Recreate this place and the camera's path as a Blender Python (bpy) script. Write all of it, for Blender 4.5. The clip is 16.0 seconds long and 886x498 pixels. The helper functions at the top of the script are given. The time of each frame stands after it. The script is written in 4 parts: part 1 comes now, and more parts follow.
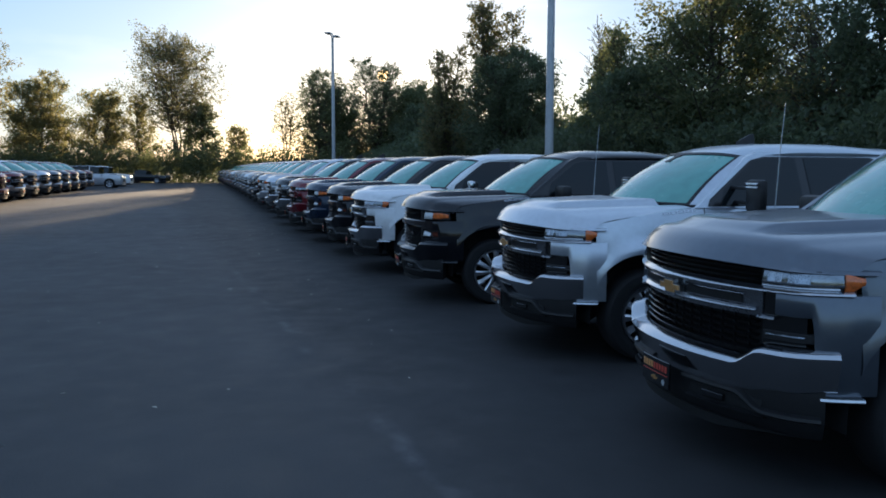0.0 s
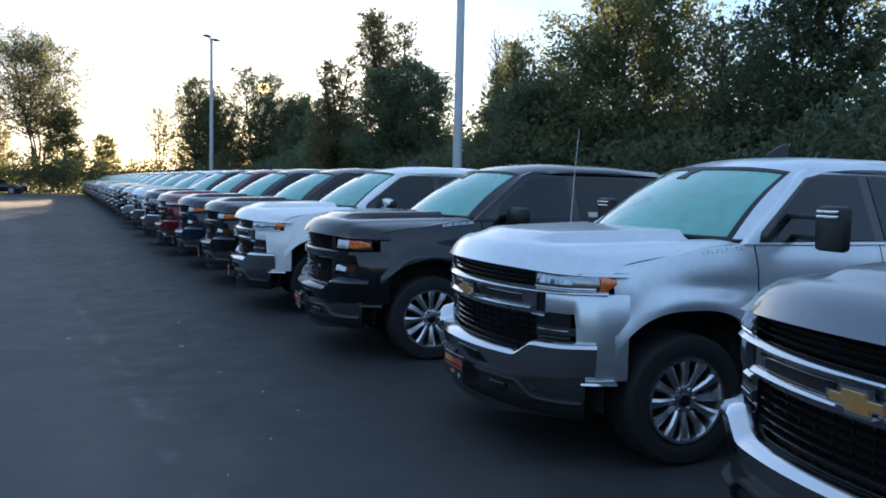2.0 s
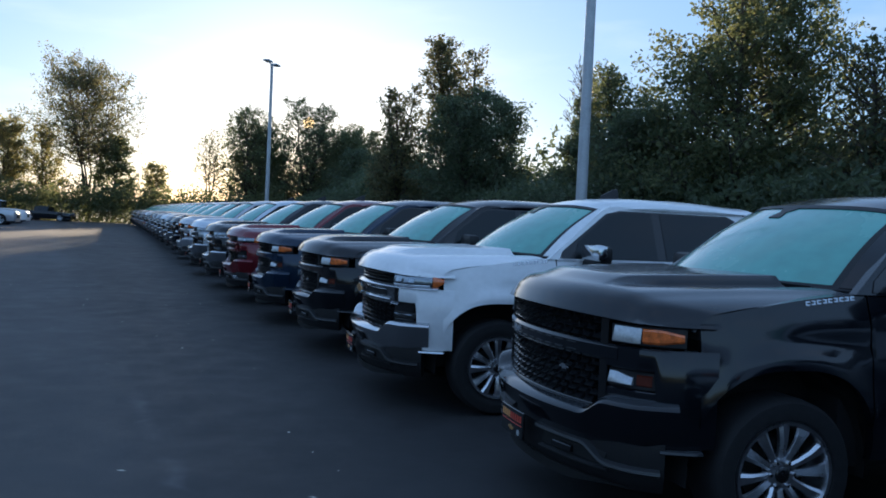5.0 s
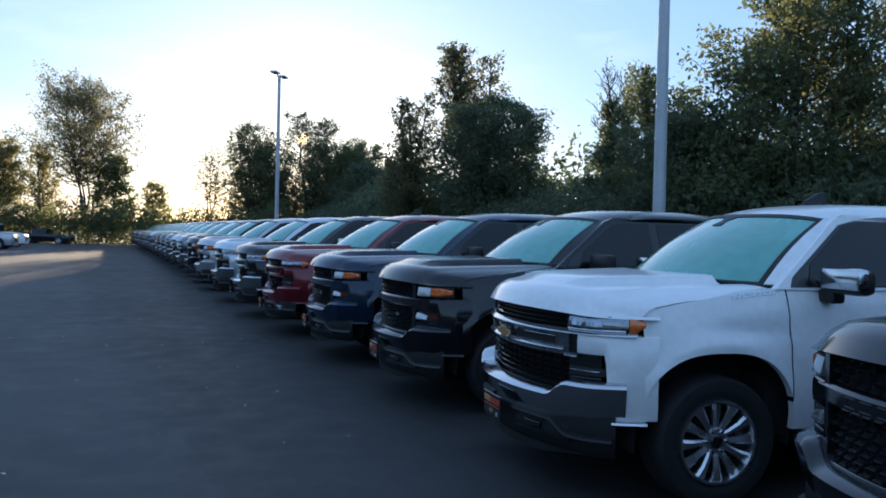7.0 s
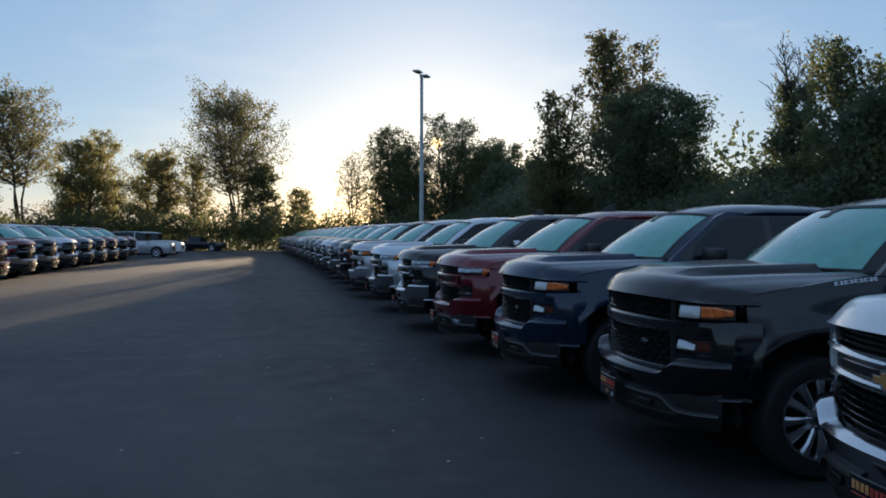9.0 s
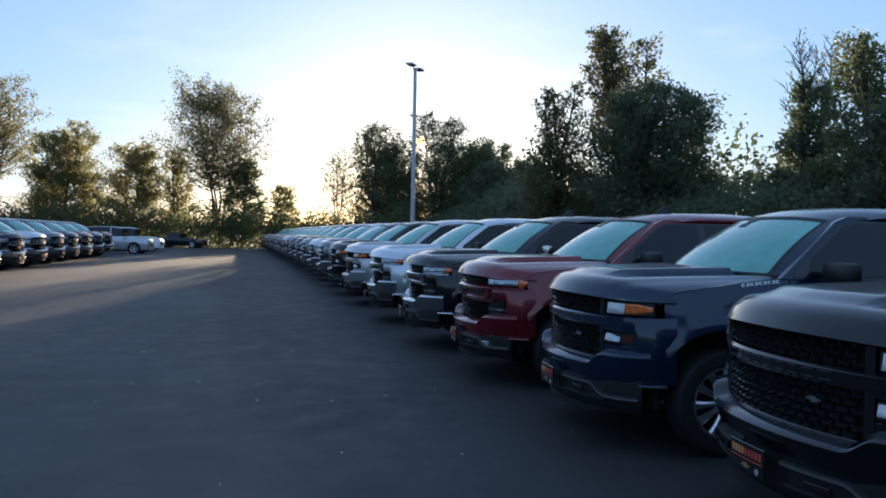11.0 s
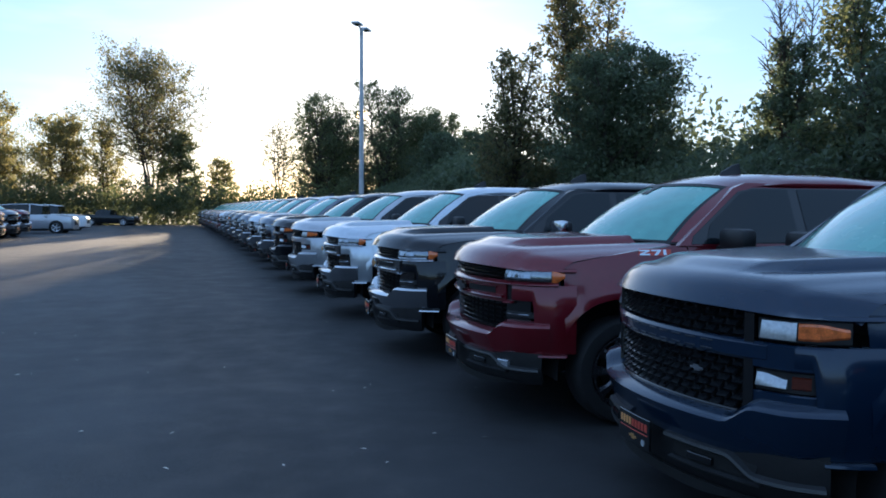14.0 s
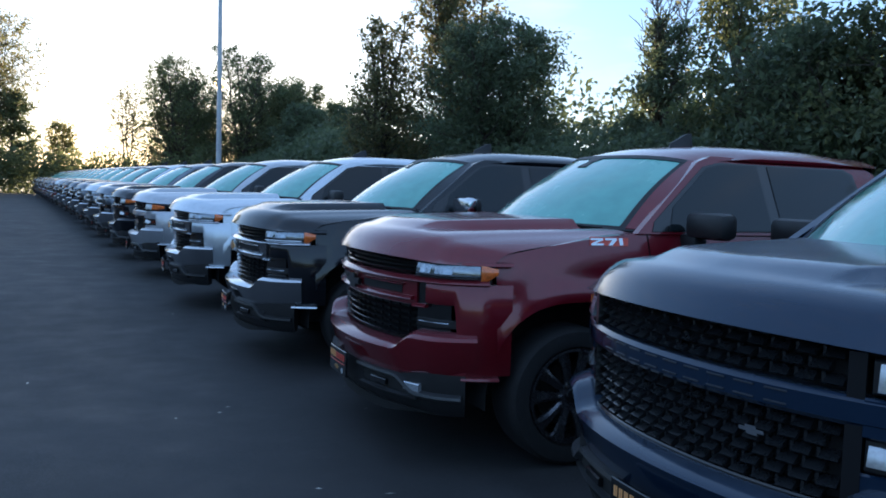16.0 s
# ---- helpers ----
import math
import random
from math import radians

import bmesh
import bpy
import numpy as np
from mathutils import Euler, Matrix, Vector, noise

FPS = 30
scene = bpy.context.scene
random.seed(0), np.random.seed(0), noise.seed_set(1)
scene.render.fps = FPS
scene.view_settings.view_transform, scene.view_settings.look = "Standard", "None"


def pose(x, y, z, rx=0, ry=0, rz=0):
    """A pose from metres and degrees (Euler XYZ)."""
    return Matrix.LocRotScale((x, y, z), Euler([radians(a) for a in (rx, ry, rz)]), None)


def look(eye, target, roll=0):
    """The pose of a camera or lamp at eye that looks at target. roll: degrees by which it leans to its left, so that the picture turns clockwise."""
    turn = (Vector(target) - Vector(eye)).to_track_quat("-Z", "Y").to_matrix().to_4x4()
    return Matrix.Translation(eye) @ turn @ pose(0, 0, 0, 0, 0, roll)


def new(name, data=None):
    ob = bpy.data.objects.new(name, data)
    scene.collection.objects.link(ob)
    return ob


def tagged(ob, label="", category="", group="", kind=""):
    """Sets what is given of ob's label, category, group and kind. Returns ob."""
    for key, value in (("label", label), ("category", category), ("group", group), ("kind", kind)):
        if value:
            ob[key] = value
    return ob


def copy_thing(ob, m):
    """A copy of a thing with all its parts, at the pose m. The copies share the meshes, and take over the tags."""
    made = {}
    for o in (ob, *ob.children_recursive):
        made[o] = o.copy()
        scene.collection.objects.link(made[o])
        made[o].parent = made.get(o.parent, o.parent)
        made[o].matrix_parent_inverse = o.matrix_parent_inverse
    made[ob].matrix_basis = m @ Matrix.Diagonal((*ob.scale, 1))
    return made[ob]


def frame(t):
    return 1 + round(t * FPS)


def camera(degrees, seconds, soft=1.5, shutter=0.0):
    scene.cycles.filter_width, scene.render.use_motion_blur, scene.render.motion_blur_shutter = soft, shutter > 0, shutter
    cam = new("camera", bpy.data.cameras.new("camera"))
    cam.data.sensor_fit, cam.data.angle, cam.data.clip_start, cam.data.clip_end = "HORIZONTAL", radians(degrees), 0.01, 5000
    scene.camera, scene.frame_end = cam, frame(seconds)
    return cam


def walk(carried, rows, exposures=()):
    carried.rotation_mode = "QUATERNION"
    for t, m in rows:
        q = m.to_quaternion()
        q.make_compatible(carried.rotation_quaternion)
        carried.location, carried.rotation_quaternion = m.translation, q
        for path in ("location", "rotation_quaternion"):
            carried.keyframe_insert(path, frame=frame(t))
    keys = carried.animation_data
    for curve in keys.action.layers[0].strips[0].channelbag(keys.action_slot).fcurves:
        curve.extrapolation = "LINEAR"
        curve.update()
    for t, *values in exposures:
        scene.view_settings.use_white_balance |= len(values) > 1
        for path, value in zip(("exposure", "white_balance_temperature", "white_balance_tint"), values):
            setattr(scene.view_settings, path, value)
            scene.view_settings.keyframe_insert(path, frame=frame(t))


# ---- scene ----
cam = camera(57.2, 16.0, soft=1.75)
PATH = [
    (0, (0.607, -1.161, 1.692), (1.074, 0.774, 1.499), 0.2),
    (0.5, (0.717, -0.56, 1.68), (1.243, 1.357, 1.468), 1.6),
    (1, (0.771, 0.065, 1.667), (1.431, 1.94, 1.45), 1.9),
    (1.5, (0.875, 0.692, 1.662), (1.608, 2.54, 1.444), 1.4),
    (2, (0.831, 1.325, 1.673), (1.576, 3.175, 1.524), 1.3),
    (2.5, (0.872, 1.962, 1.67), (1.654, 3.801, 1.591), 1.2),
    (3, (0.793, 2.622, 1.65), (1.531, 4.48, 1.601), 2.5),
    (3.5, (0.757, 3.229, 1.641), (1.457, 5.102, 1.604), 3.2),
    (4, (0.705, 3.942, 1.636), (1.361, 5.831, 1.601), 3.9),
    (6.3, (0.204, 6.749, 1.664), (0.876, 8.631, 1.574), 1.2),
    (6.5, (0.136, 6.992, 1.655), (0.799, 8.877, 1.572), 1.6),
    (7, (0.018, 7.472, 1.664), (0.681, 9.359, 1.634), 1.3),
    (7.5, (-0.007, 8.017, 1.687), (0.61, 9.919, 1.718), -0.2),
    (8, (-0.117, 8.546, 1.692), (0.43, 10.47, 1.722), -1.2),
    (8.5, (-0.149, 9.036, 1.667), (0.288, 10.988, 1.667), -1.4),
    (9, (-0.228, 9.544, 1.655), (0.117, 11.514, 1.624), 0.1),
    (9.5, (-0.295, 9.998, 1.667), (0.062, 11.966, 1.627), 0.0),
    (10, (-0.306, 10.52, 1.686), (0.066, 12.485, 1.657), 0.7),
    (12.3, (-0.528, 12.735, 1.692), (-0.103, 14.688, 1.628), 0.6),
    (12.5, (-0.514, 12.954, 1.681), (-0.077, 14.904, 1.595), 0.5),
    (13, (-0.451, 13.349, 1.692), (-0.002, 15.295, 1.575), 0.3),
    (13.5, (-0.405, 13.82, 1.707), (0.11, 15.75, 1.612), -0.2),
    (14, (-0.269, 14.263, 1.692), (0.255, 16.191, 1.597), 0.3),
    (14.5, (-0.182, 14.645, 1.671), (0.346, 16.569, 1.535), 0.9),
    (15, (-0.145, 15.087, 1.671), (0.425, 16.999, 1.528), 0.9),
    (15.5, (-0.037, 15.48, 1.674), (0.611, 17.368, 1.55), 0.8),
    (16, (0.011, 15.909, 1.656), (0.854, 17.717, 1.51), 1.8),
]
EXPOSURES = [(0.0, 1.23, 5850, 10), (0.5, 1.58, 5950, 10), (1.5, 1.72, 6050, 10), (2.0, 1.85, 6050, 10), (2.5, 1.63, 5950, 10), (3.5, 1.18, 5550, 10), (4.0, 1.15, 5450, 10), (6.5, 1.5, 5550, 10), (7.5, 1.05, 5450, 10), (8.0, 0.62, 5850, 10), (8.5, 0.79, 5950, 10), (9.5, 0.89, 5950, 10), (10.0, 1.09, 5750, 10), (12.5, 1.45, 5550, 10), (13.0, 1.65, 5450, 10), (14.0, 1.62, 5450, 10), (16.0, 1.82, 5550, 10)]
walk(cam, [(t, look(eye, target, roll)) for t, eye, target, roll in PATH], EXPOSURES)

# ---- world, sun, exposure ----
SUN_AZ, SUN_EL = 9.4, 6.55          # degrees clockwise from +y, and above the horizon
world = bpy.data.worlds.new("sky")
scene.world = world
world.use_nodes = True
wn = world.node_tree.nodes
sky = wn.new("ShaderNodeTexSky")
sky.sky_type = "NISHITA"
sky.sun_disc = False
sky.sun_elevation, sky.sun_rotation = radians(SUN_EL), radians(SUN_AZ)
sky.air_density, sky.dust_density, sky.ozone_density = 1.0, 0.5, 2.0
# thin morning haze evens the clear sky out
haze = wn.new("ShaderNodeMix")
haze.data_type = "RGBA"
haze.inputs["Factor"].default_value = 0.76
haze.inputs[7].default_value = (0.9, 1.32, 1.95, 1)
# faint high wisps of cloud all over the sky
gen, stretch, wisp, thin, veil = (wn.new(k) for k in ("ShaderNodeTexCoord", "ShaderNodeMapping", "ShaderNodeTexNoise", "ShaderNodeMapRange", "ShaderNodeMix"))
stretch.inputs["Scale"].default_value = (2.2, 2.2, 9.0)
wisp.inputs["Scale"].default_value, wisp.inputs["Detail"].default_value = 2.6, 7
for key, v in (("From Min", 0.52), ("From Max", 0.80), ("To Min", 0.0), ("To Max", 0.5)):
    thin.inputs[key].default_value = v
veil.data_type = "RGBA"
veil.inputs[6].default_value, veil.inputs[7].default_value = haze.inputs[7].default_value, (2.1, 2.1, 2.2, 1)
for a, b in ((gen.outputs["Generated"], stretch.inputs["Vector"]), (stretch.outputs[0], wisp.inputs["Vector"]), (wisp.outputs["Fac"], thin.inputs["Value"]), (thin.outputs[0], veil.inputs["Factor"]), (veil.outputs[2], haze.inputs[7])):
    world.node_tree.links.new(a, b)
world.node_tree.links.new(sky.outputs[0], haze.inputs[6])
world.node_tree.links.new(haze.outputs[2], wn["Background"].inputs[0])
wn["Background"].inputs[1].default_value = 0.15
sun = new("sun", bpy.data.lights.new("sun", "SUN"))
sun.data.energy, sun.data.angle, sun.data.color = 5.0, radians(0.53), (1.0, 0.72, 0.42)
az, el = radians(SUN_AZ), radians(SUN_EL)
SUN_DIR = Vector((math.sin(az) * math.cos(el), math.cos(az) * math.cos(el), math.sin(el)))
sun.matrix_world = look(SUN_DIR * 50, (0, 0, 0))


# ---- materials ----
def mat(name, color, rough=0.5, metal=0.0, vary=0.0, scale=5.0, bump=0.0, bump_scale=60.0, coat=0.0, spec=0.5, rough_vary=0.0, island=0.0, objvary=0.0):
    """A principled material with noise in colour at two scales, roughness noise and fine relief."""
    m = bpy.data.materials.new(name)
    m.use_nodes = True
    nt = m.node_tree
    b = nt.nodes["Principled BSDF"]
    b.inputs["Base Color"].default_value = (*color, 1)
    b.inputs["Roughness"].default_value = rough
    b.inputs["Metallic"].default_value = metal
    b.inputs["Coat Weight"].default_value = coat
    b.inputs["Coat Roughness"].default_value = 0.06
    b.inputs["Specular IOR Level"].default_value = spec
    tc = nt.nodes.new("ShaderNodeTexCoord")
    if vary or rough_vary:
        n1, n2 = nt.nodes.new("ShaderNodeTexNoise"), nt.nodes.new("ShaderNodeTexNoise")
        n1.inputs["Scale"].default_value, n2.inputs["Scale"].default_value = scale, scale * 9.3
        n1.inputs["Detail"].default_value = 5
        nt.links.new(tc.outputs["Object"], n1.inputs["Vector"])
        nt.links.new(tc.outputs["Object"], n2.inputs["Vector"])
        add = nt.nodes.new("ShaderNodeMath")
        nt.links.new(n1.outputs["Fac"], add.inputs[0])
        nt.links.new(n2.outputs["Fac"], add.inputs[1])
        if vary:
            mr = nt.nodes.new("ShaderNodeMapRange")
            mr.inputs["From Min"].default_value, mr.inputs["From Max"].default_value = 0.7, 1.3
            mr.inputs["To Min"].default_value, mr.inputs["To Max"].default_value = 1 - vary, 1 + vary
            nt.links.new(add.outputs[0], mr.inputs["Value"])
            hsv = nt.nodes.new("ShaderNodeHueSaturation")
            hsv.inputs["Color"].default_value = (*color, 1)
            nt.links.new(mr.outputs[0], hsv.inputs["Value"])
            nt.links.new(hsv.outputs[0], b.inputs["Base Color"])
        if rough_vary:
            mr = nt.nodes.new("ShaderNodeMapRange")
            mr.inputs["From Min"].default_value, mr.inputs["From Max"].default_value = 0.7, 1.3
            mr.inputs["To Min"].default_value, mr.inputs["To Max"].default_value = rough - rough_vary, rough + rough_vary
            nt.links.new(add.outputs[0], mr.inputs["Value"])
            nt.links.new(mr.outputs[0], b.inputs["Roughness"])
    if bump:
        n3, bp = nt.nodes.new("ShaderNodeTexNoise"), nt.nodes.new("ShaderNodeBump")
        n3.inputs["Scale"].default_value = bump_scale
        n3.inputs["Detail"].default_value = 3
        nt.links.new(tc.outputs["Object"], n3.inputs["Vector"])
        bp.inputs["Strength"].default_value = bump
        bp.inputs["Distance"].default_value = 0.01
        nt.links.new(n3.outputs["Fac"], bp.inputs["Height"])
        nt.links.new(bp.outputs[0], b.inputs["Normal"])
    return m


def paint(name, color, rough=0.32, metal=0.0, top_pale=0.16, coat=0.8):
    """Dewy, dusty car paint: a softened clear coat, tops paled by painted skylight."""
    m = mat(name, color, rough, metal, vary=0.06, scale=2.0, coat=coat, spec=0.4)
    nt = m.node_tree
    b = nt.nodes["Principled BSDF"]
    # patchy pale dewiness plus painted sky light on whatever faces up
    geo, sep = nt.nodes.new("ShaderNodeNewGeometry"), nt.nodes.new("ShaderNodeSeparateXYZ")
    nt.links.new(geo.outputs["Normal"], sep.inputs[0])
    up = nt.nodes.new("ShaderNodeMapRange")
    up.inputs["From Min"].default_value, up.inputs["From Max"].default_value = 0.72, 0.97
    up.inputs["To Max"].default_value = top_pale
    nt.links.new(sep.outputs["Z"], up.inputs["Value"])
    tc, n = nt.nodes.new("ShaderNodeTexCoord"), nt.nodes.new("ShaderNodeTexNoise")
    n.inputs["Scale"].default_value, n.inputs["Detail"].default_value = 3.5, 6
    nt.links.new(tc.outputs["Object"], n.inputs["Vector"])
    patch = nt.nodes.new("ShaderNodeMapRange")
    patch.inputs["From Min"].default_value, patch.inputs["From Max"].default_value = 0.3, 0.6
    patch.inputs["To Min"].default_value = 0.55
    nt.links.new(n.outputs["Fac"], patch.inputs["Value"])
    dew_skylight = nt.nodes.new("ShaderNodeMath")
    dew_skylight.operation = "MULTIPLY"
    nt.links.new(up.outputs[0], dew_skylight.inputs[0])
    nt.links.new(patch.outputs[0], dew_skylight.inputs[1])
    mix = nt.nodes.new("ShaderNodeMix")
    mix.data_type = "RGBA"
    nt.links.new(dew_skylight.outputs[0], mix.inputs["Factor"])
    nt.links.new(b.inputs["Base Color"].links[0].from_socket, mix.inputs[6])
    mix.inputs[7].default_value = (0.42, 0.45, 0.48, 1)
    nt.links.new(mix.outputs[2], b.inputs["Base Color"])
    rg = nt.nodes.new("ShaderNodeMath")
    rg.operation = "MULTIPLY_ADD"
    rg.inputs[1].default_value, rg.inputs[2].default_value = 0.4, rough
    nt.links.new(dew_skylight.outputs[0], rg.inputs[0])
    nt.links.new(rg.outputs[0], b.inputs["Roughness"])
    ct = nt.nodes.new("ShaderNodeMath")
    ct.operation = "MULTIPLY_ADD"
    ct.inputs[1].default_value, ct.inputs[2].default_value = 0.45, 0.06
    nt.links.new(dew_skylight.outputs[0], ct.inputs[0])
    nt.links.new(ct.outputs[0], b.inputs["Coat Roughness"])
    return m


def leaf_mat(name, a, b_, trans=0.35):
    """Foliage: two greens mixed leaf by leaf, part of the light passing through."""
    m = bpy.data.materials.new(name)
    m.use_nodes = True
    nt = m.node_tree
    b = nt.nodes["Principled BSDF"]
    b.inputs["Roughness"].default_value = 0.5
    b.inputs["Specular IOR Level"].default_value = 0.5
    geo = nt.nodes.new("ShaderNodeNewGeometry")
    ramp = nt.nodes.new("ShaderNodeValToRGB")
    ramp.color_ramp.elements[0].color, ramp.color_ramp.elements[1].color = (*a, 1), (*b_, 1)
    nt.links.new(geo.outputs["Random Per Island"], ramp.inputs[0])
    nt.links.new(ramp.outputs[0], b.inputs["Base Color"])
    tr, mix = nt.nodes.new("ShaderNodeBsdfTranslucent"), nt.nodes.new("ShaderNodeMixShader")
    nt.links.new(ramp.outputs[0], tr.inputs[0])
    mix.inputs[0].default_value = trans
    nt.links.new(b.outputs[0], mix.inputs[1])
    nt.links.new(tr.outputs[0], mix.inputs[2])
    nt.links.new(mix.outputs[0], nt.nodes["Material Output"].inputs[0])
    return m


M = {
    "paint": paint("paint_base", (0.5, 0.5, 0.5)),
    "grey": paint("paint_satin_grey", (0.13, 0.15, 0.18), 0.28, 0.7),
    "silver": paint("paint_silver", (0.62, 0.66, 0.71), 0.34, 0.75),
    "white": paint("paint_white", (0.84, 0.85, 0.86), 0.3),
    "black": paint("paint_black", (0.005, 0.006, 0.009), 0.14, top_pale=0.12, coat=0.4),
    "blue": paint("paint_dark_blue", (0.008, 0.022, 0.050), 0.18, 0.2, top_pale=0.13, coat=0.45),
    "red": paint("paint_deep_red", (0.15, 0.007, 0.014), 0.22, 0.2, top_pale=0.10),
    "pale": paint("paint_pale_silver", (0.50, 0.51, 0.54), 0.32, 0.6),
    "chrome": mat("chrome", (0.60, 0.61, 0.63), 0.12, 1.0, rough_vary=0.05, scale=8),
    "alloy": mat("cast_alloy", (0.72, 0.73, 0.76), 0.32, 1.0, vary=0.06, scale=10, rough_vary=0.06),
    "trim": mat("black_plastic", (0.012, 0.012, 0.013), 0.5, vary=0.25, scale=12, bump=0.08, bump_scale=300),
    "gloss": mat("gloss_black_trim", (0.008, 0.008, 0.009), 0.2, coat=0.4, rough_vary=0.06, scale=9),
    "dark": mat("shadowed_chassis", (0.010, 0.010, 0.010), 0.85, vary=0.3, scale=6),
    "rubber": mat("tyre_rubber", (0.012, 0.012, 0.013), 0.8, vary=0.3, scale=20, bump=0.25, bump_scale=90),
    "glass": mat("dark_tinted_glass", (0.010, 0.014, 0.016), 0.06, coat=0.0, spec=0.45, rough_vary=0.03, scale=3),
    # teal base colour stands in for the sky reflected in the dewy windscreens
    "screen": mat("dewy_sky_teal_windscreen", (0.15, 0.42, 0.36), 0.24, vary=0.12, scale=0.9, coat=0.8, rough_vary=0.1),
    "lens": mat("clear_lamp_lens", (0.30, 0.34, 0.38), 0.10, 0.7, vary=0.7, scale=22, coat=1.0),
    "headlens": mat("clear_headlamp_lens", (0.26, 0.29, 0.33), 0.12, 0.8, vary=0.35, scale=7, coat=1.0),
    "clear": mat("clear_reflector_lens", (0.48, 0.50, 0.53), 0.16, 0.6, vary=0.2, scale=8, coat=1.0),
    "mesh": mat("satin_black_mesh", (0.016, 0.017, 0.019), 0.30, coat=0.3, rough_vary=0.08, scale=12),
    "darkalloy": mat("black_machined_alloy", (0.13, 0.13, 0.14), 0.25, 0.9, rough_vary=0.08, scale=9),
    "smoke": mat("smoked_grey_trim", (0.16, 0.17, 0.19), 0.28, 0.8, rough_vary=0.06, scale=9),
    "satin": mat("satin_grey_trim", (0.055, 0.057, 0.06), 0.4, 0.3, rough_vary=0.08, scale=9),
    "reflector": mat("lamp_reflector", (0.85, 0.86, 0.88), 0.12, 1.0),
    "amber": mat("amber_lamp_lens", (0.72, 0.16, 0.03), 0.15, vary=0.45, scale=30, coat=1.0),
    "marker": mat("dim_amber_lens", (0.10, 0.018, 0.008), 0.2, vary=0.3, scale=30, coat=0.6),
    "gold": mat("gold_emblem", (0.66, 0.36, 0.13), 0.3, 0.55, vary=0.1, scale=30),
    "plate_red": mat("plate_red_print", (0.62, 0.09, 0.06), 0.5),
    "plate_orange": mat("plate_orange_print", (0.80, 0.38, 0.14), 0.5),
    "pole": mat("galvanised_pole", (0.50, 0.52, 0.54), 0.5, 0.3, vary=0.12, scale=3, bump=0.05),
    "bark": mat("bark", (0.075, 0.06, 0.045), 0.9, vary=0.4, scale=5, bump=0.7, bump_scale=24),
    "leaf_dark": leaf_mat("leaf_dark_green", (0.085, 0.115, 0.065), (0.15, 0.18, 0.09), 0.5),
    "leaf_mid": leaf_mat("leaf_mid_green", (0.10, 0.13, 0.06), (0.20, 0.21, 0.09), 0.6),
    "leaf_gold": leaf_mat("leaf_yellowing", (0.18, 0.20, 0.09), (0.34, 0.29, 0.12), 0.8),
    "leaf_sparse": leaf_mat("leaf_olive", (0.13, 0.15, 0.07), (0.24, 0.20, 0.09), 0.7),
    "debris": mat("pale_litter", (0.5, 0.48, 0.42), 0.8, vary=0.3, scale=40),
}


# ---- helpers for building ----
def mesh_from(name, verts, faces, material, angle=35):
    me = bpy.data.meshes.new(name)
    me.from_pydata([tuple(v) for v in verts], [], faces)
    me.validate()
    bm = bmesh.new()
    bm.from_mesh(me)
    bmesh.ops.recalc_face_normals(bm, faces=bm.faces)
    bm.to_mesh(me)
    bm.free()
    me.materials.append(material)
    me.polygons.foreach_set("use_smooth", [True] * len(me.polygons))
    me.set_sharp_from_angle(angle=radians(angle))
    return me


def part(name, geo, material, parent=None, label="", angle=35):
    """Links (verts, faces) as one mesh object under its thing or part."""
    ob = new(name, mesh_from(name, geo[0], geo[1], material, angle))
    ob.parent = parent
    if label:
        ob["label"] = label
    return ob


def join(*geos):
    verts, faces = [], []
    for v, f in geos:
        k = len(verts)
        verts += list(v)
        faces += [tuple(i + k for i in q) for q in f]
    return verts, faces


def moved(geo, m):
    return [m @ Vector(v) for v in geo[0]], geo[1]


def mirrored(geo):
    return [(v[0], -v[1], v[2]) for v in geo[0]], geo[1]


def grid(fn, nu, nv):
    verts = [fn(i / nu, j / nv) for i in range(nu + 1) for j in range(nv + 1)]
    w = nv + 1
    return verts, [(i * w + j, (i + 1) * w + j, (i + 1) * w + j + 1, i * w + j + 1) for i in range(nu) for j in range(nv)]


def rings(loops, cap=True, closed=True):
    """Skins a row of equal loops of points."""
    n = len(loops[0])
    verts = [p for l in loops for p in l]
    faces = []
    for i in range(len(loops) - 1):
        for j in range(n if closed else n - 1):
            k = (j + 1) % n
            faces.append((i * n + j, i * n + k, (i + 1) * n + k, (i + 1) * n + j))
    if cap:
        faces += [tuple(range(n)), tuple(range((len(loops) - 1) * n, len(loops) * n))]
    return verts, faces


def box(x0, x1, y0, y1, z0, z1, r=0.0):
    """A block with its edges cut by r."""
    bm = bmesh.new()
    bmesh.ops.create_cube(bm, size=1)
    for v in bm.verts:
        v.co = ((x0 + x1) / 2 + v.co.x * (x1 - x0), (y0 + y1) / 2 + v.co.y * (y1 - y0), (z0 + z1) / 2 + v.co.z * (z1 - z0))
    if r:
        bmesh.ops.bevel(bm, geom=bm.edges[:], offset=r, segments=2, affect="EDGES", profile=0.5)
    bm.verts.index_update()
    geo = [v.co.copy() for v in bm.verts], [tuple(v.index for v in f.verts) for f in bm.faces]
    bm.free()
    return geo


def tube(points, radii, n=8):
    """A round tube along points."""
    loops = []
    pts = [Vector(p) for p in points]
    for i, p in enumerate(pts):
        d = (pts[min(i + 1, len(pts) - 1)] - pts[max(i - 1, 0)]).normalized()
        a = d.orthogonal().normalized() if abs(d.z) < 0.9 else Vector((1, 0, 0)).cross(d).normalized()
        b = d.cross(a)
        loops.append([p + (a * math.cos(2 * math.pi * k / n) + b * math.sin(2 * math.pi * k / n)) * radii[i] for k in range(n)])
    return rings(loops)


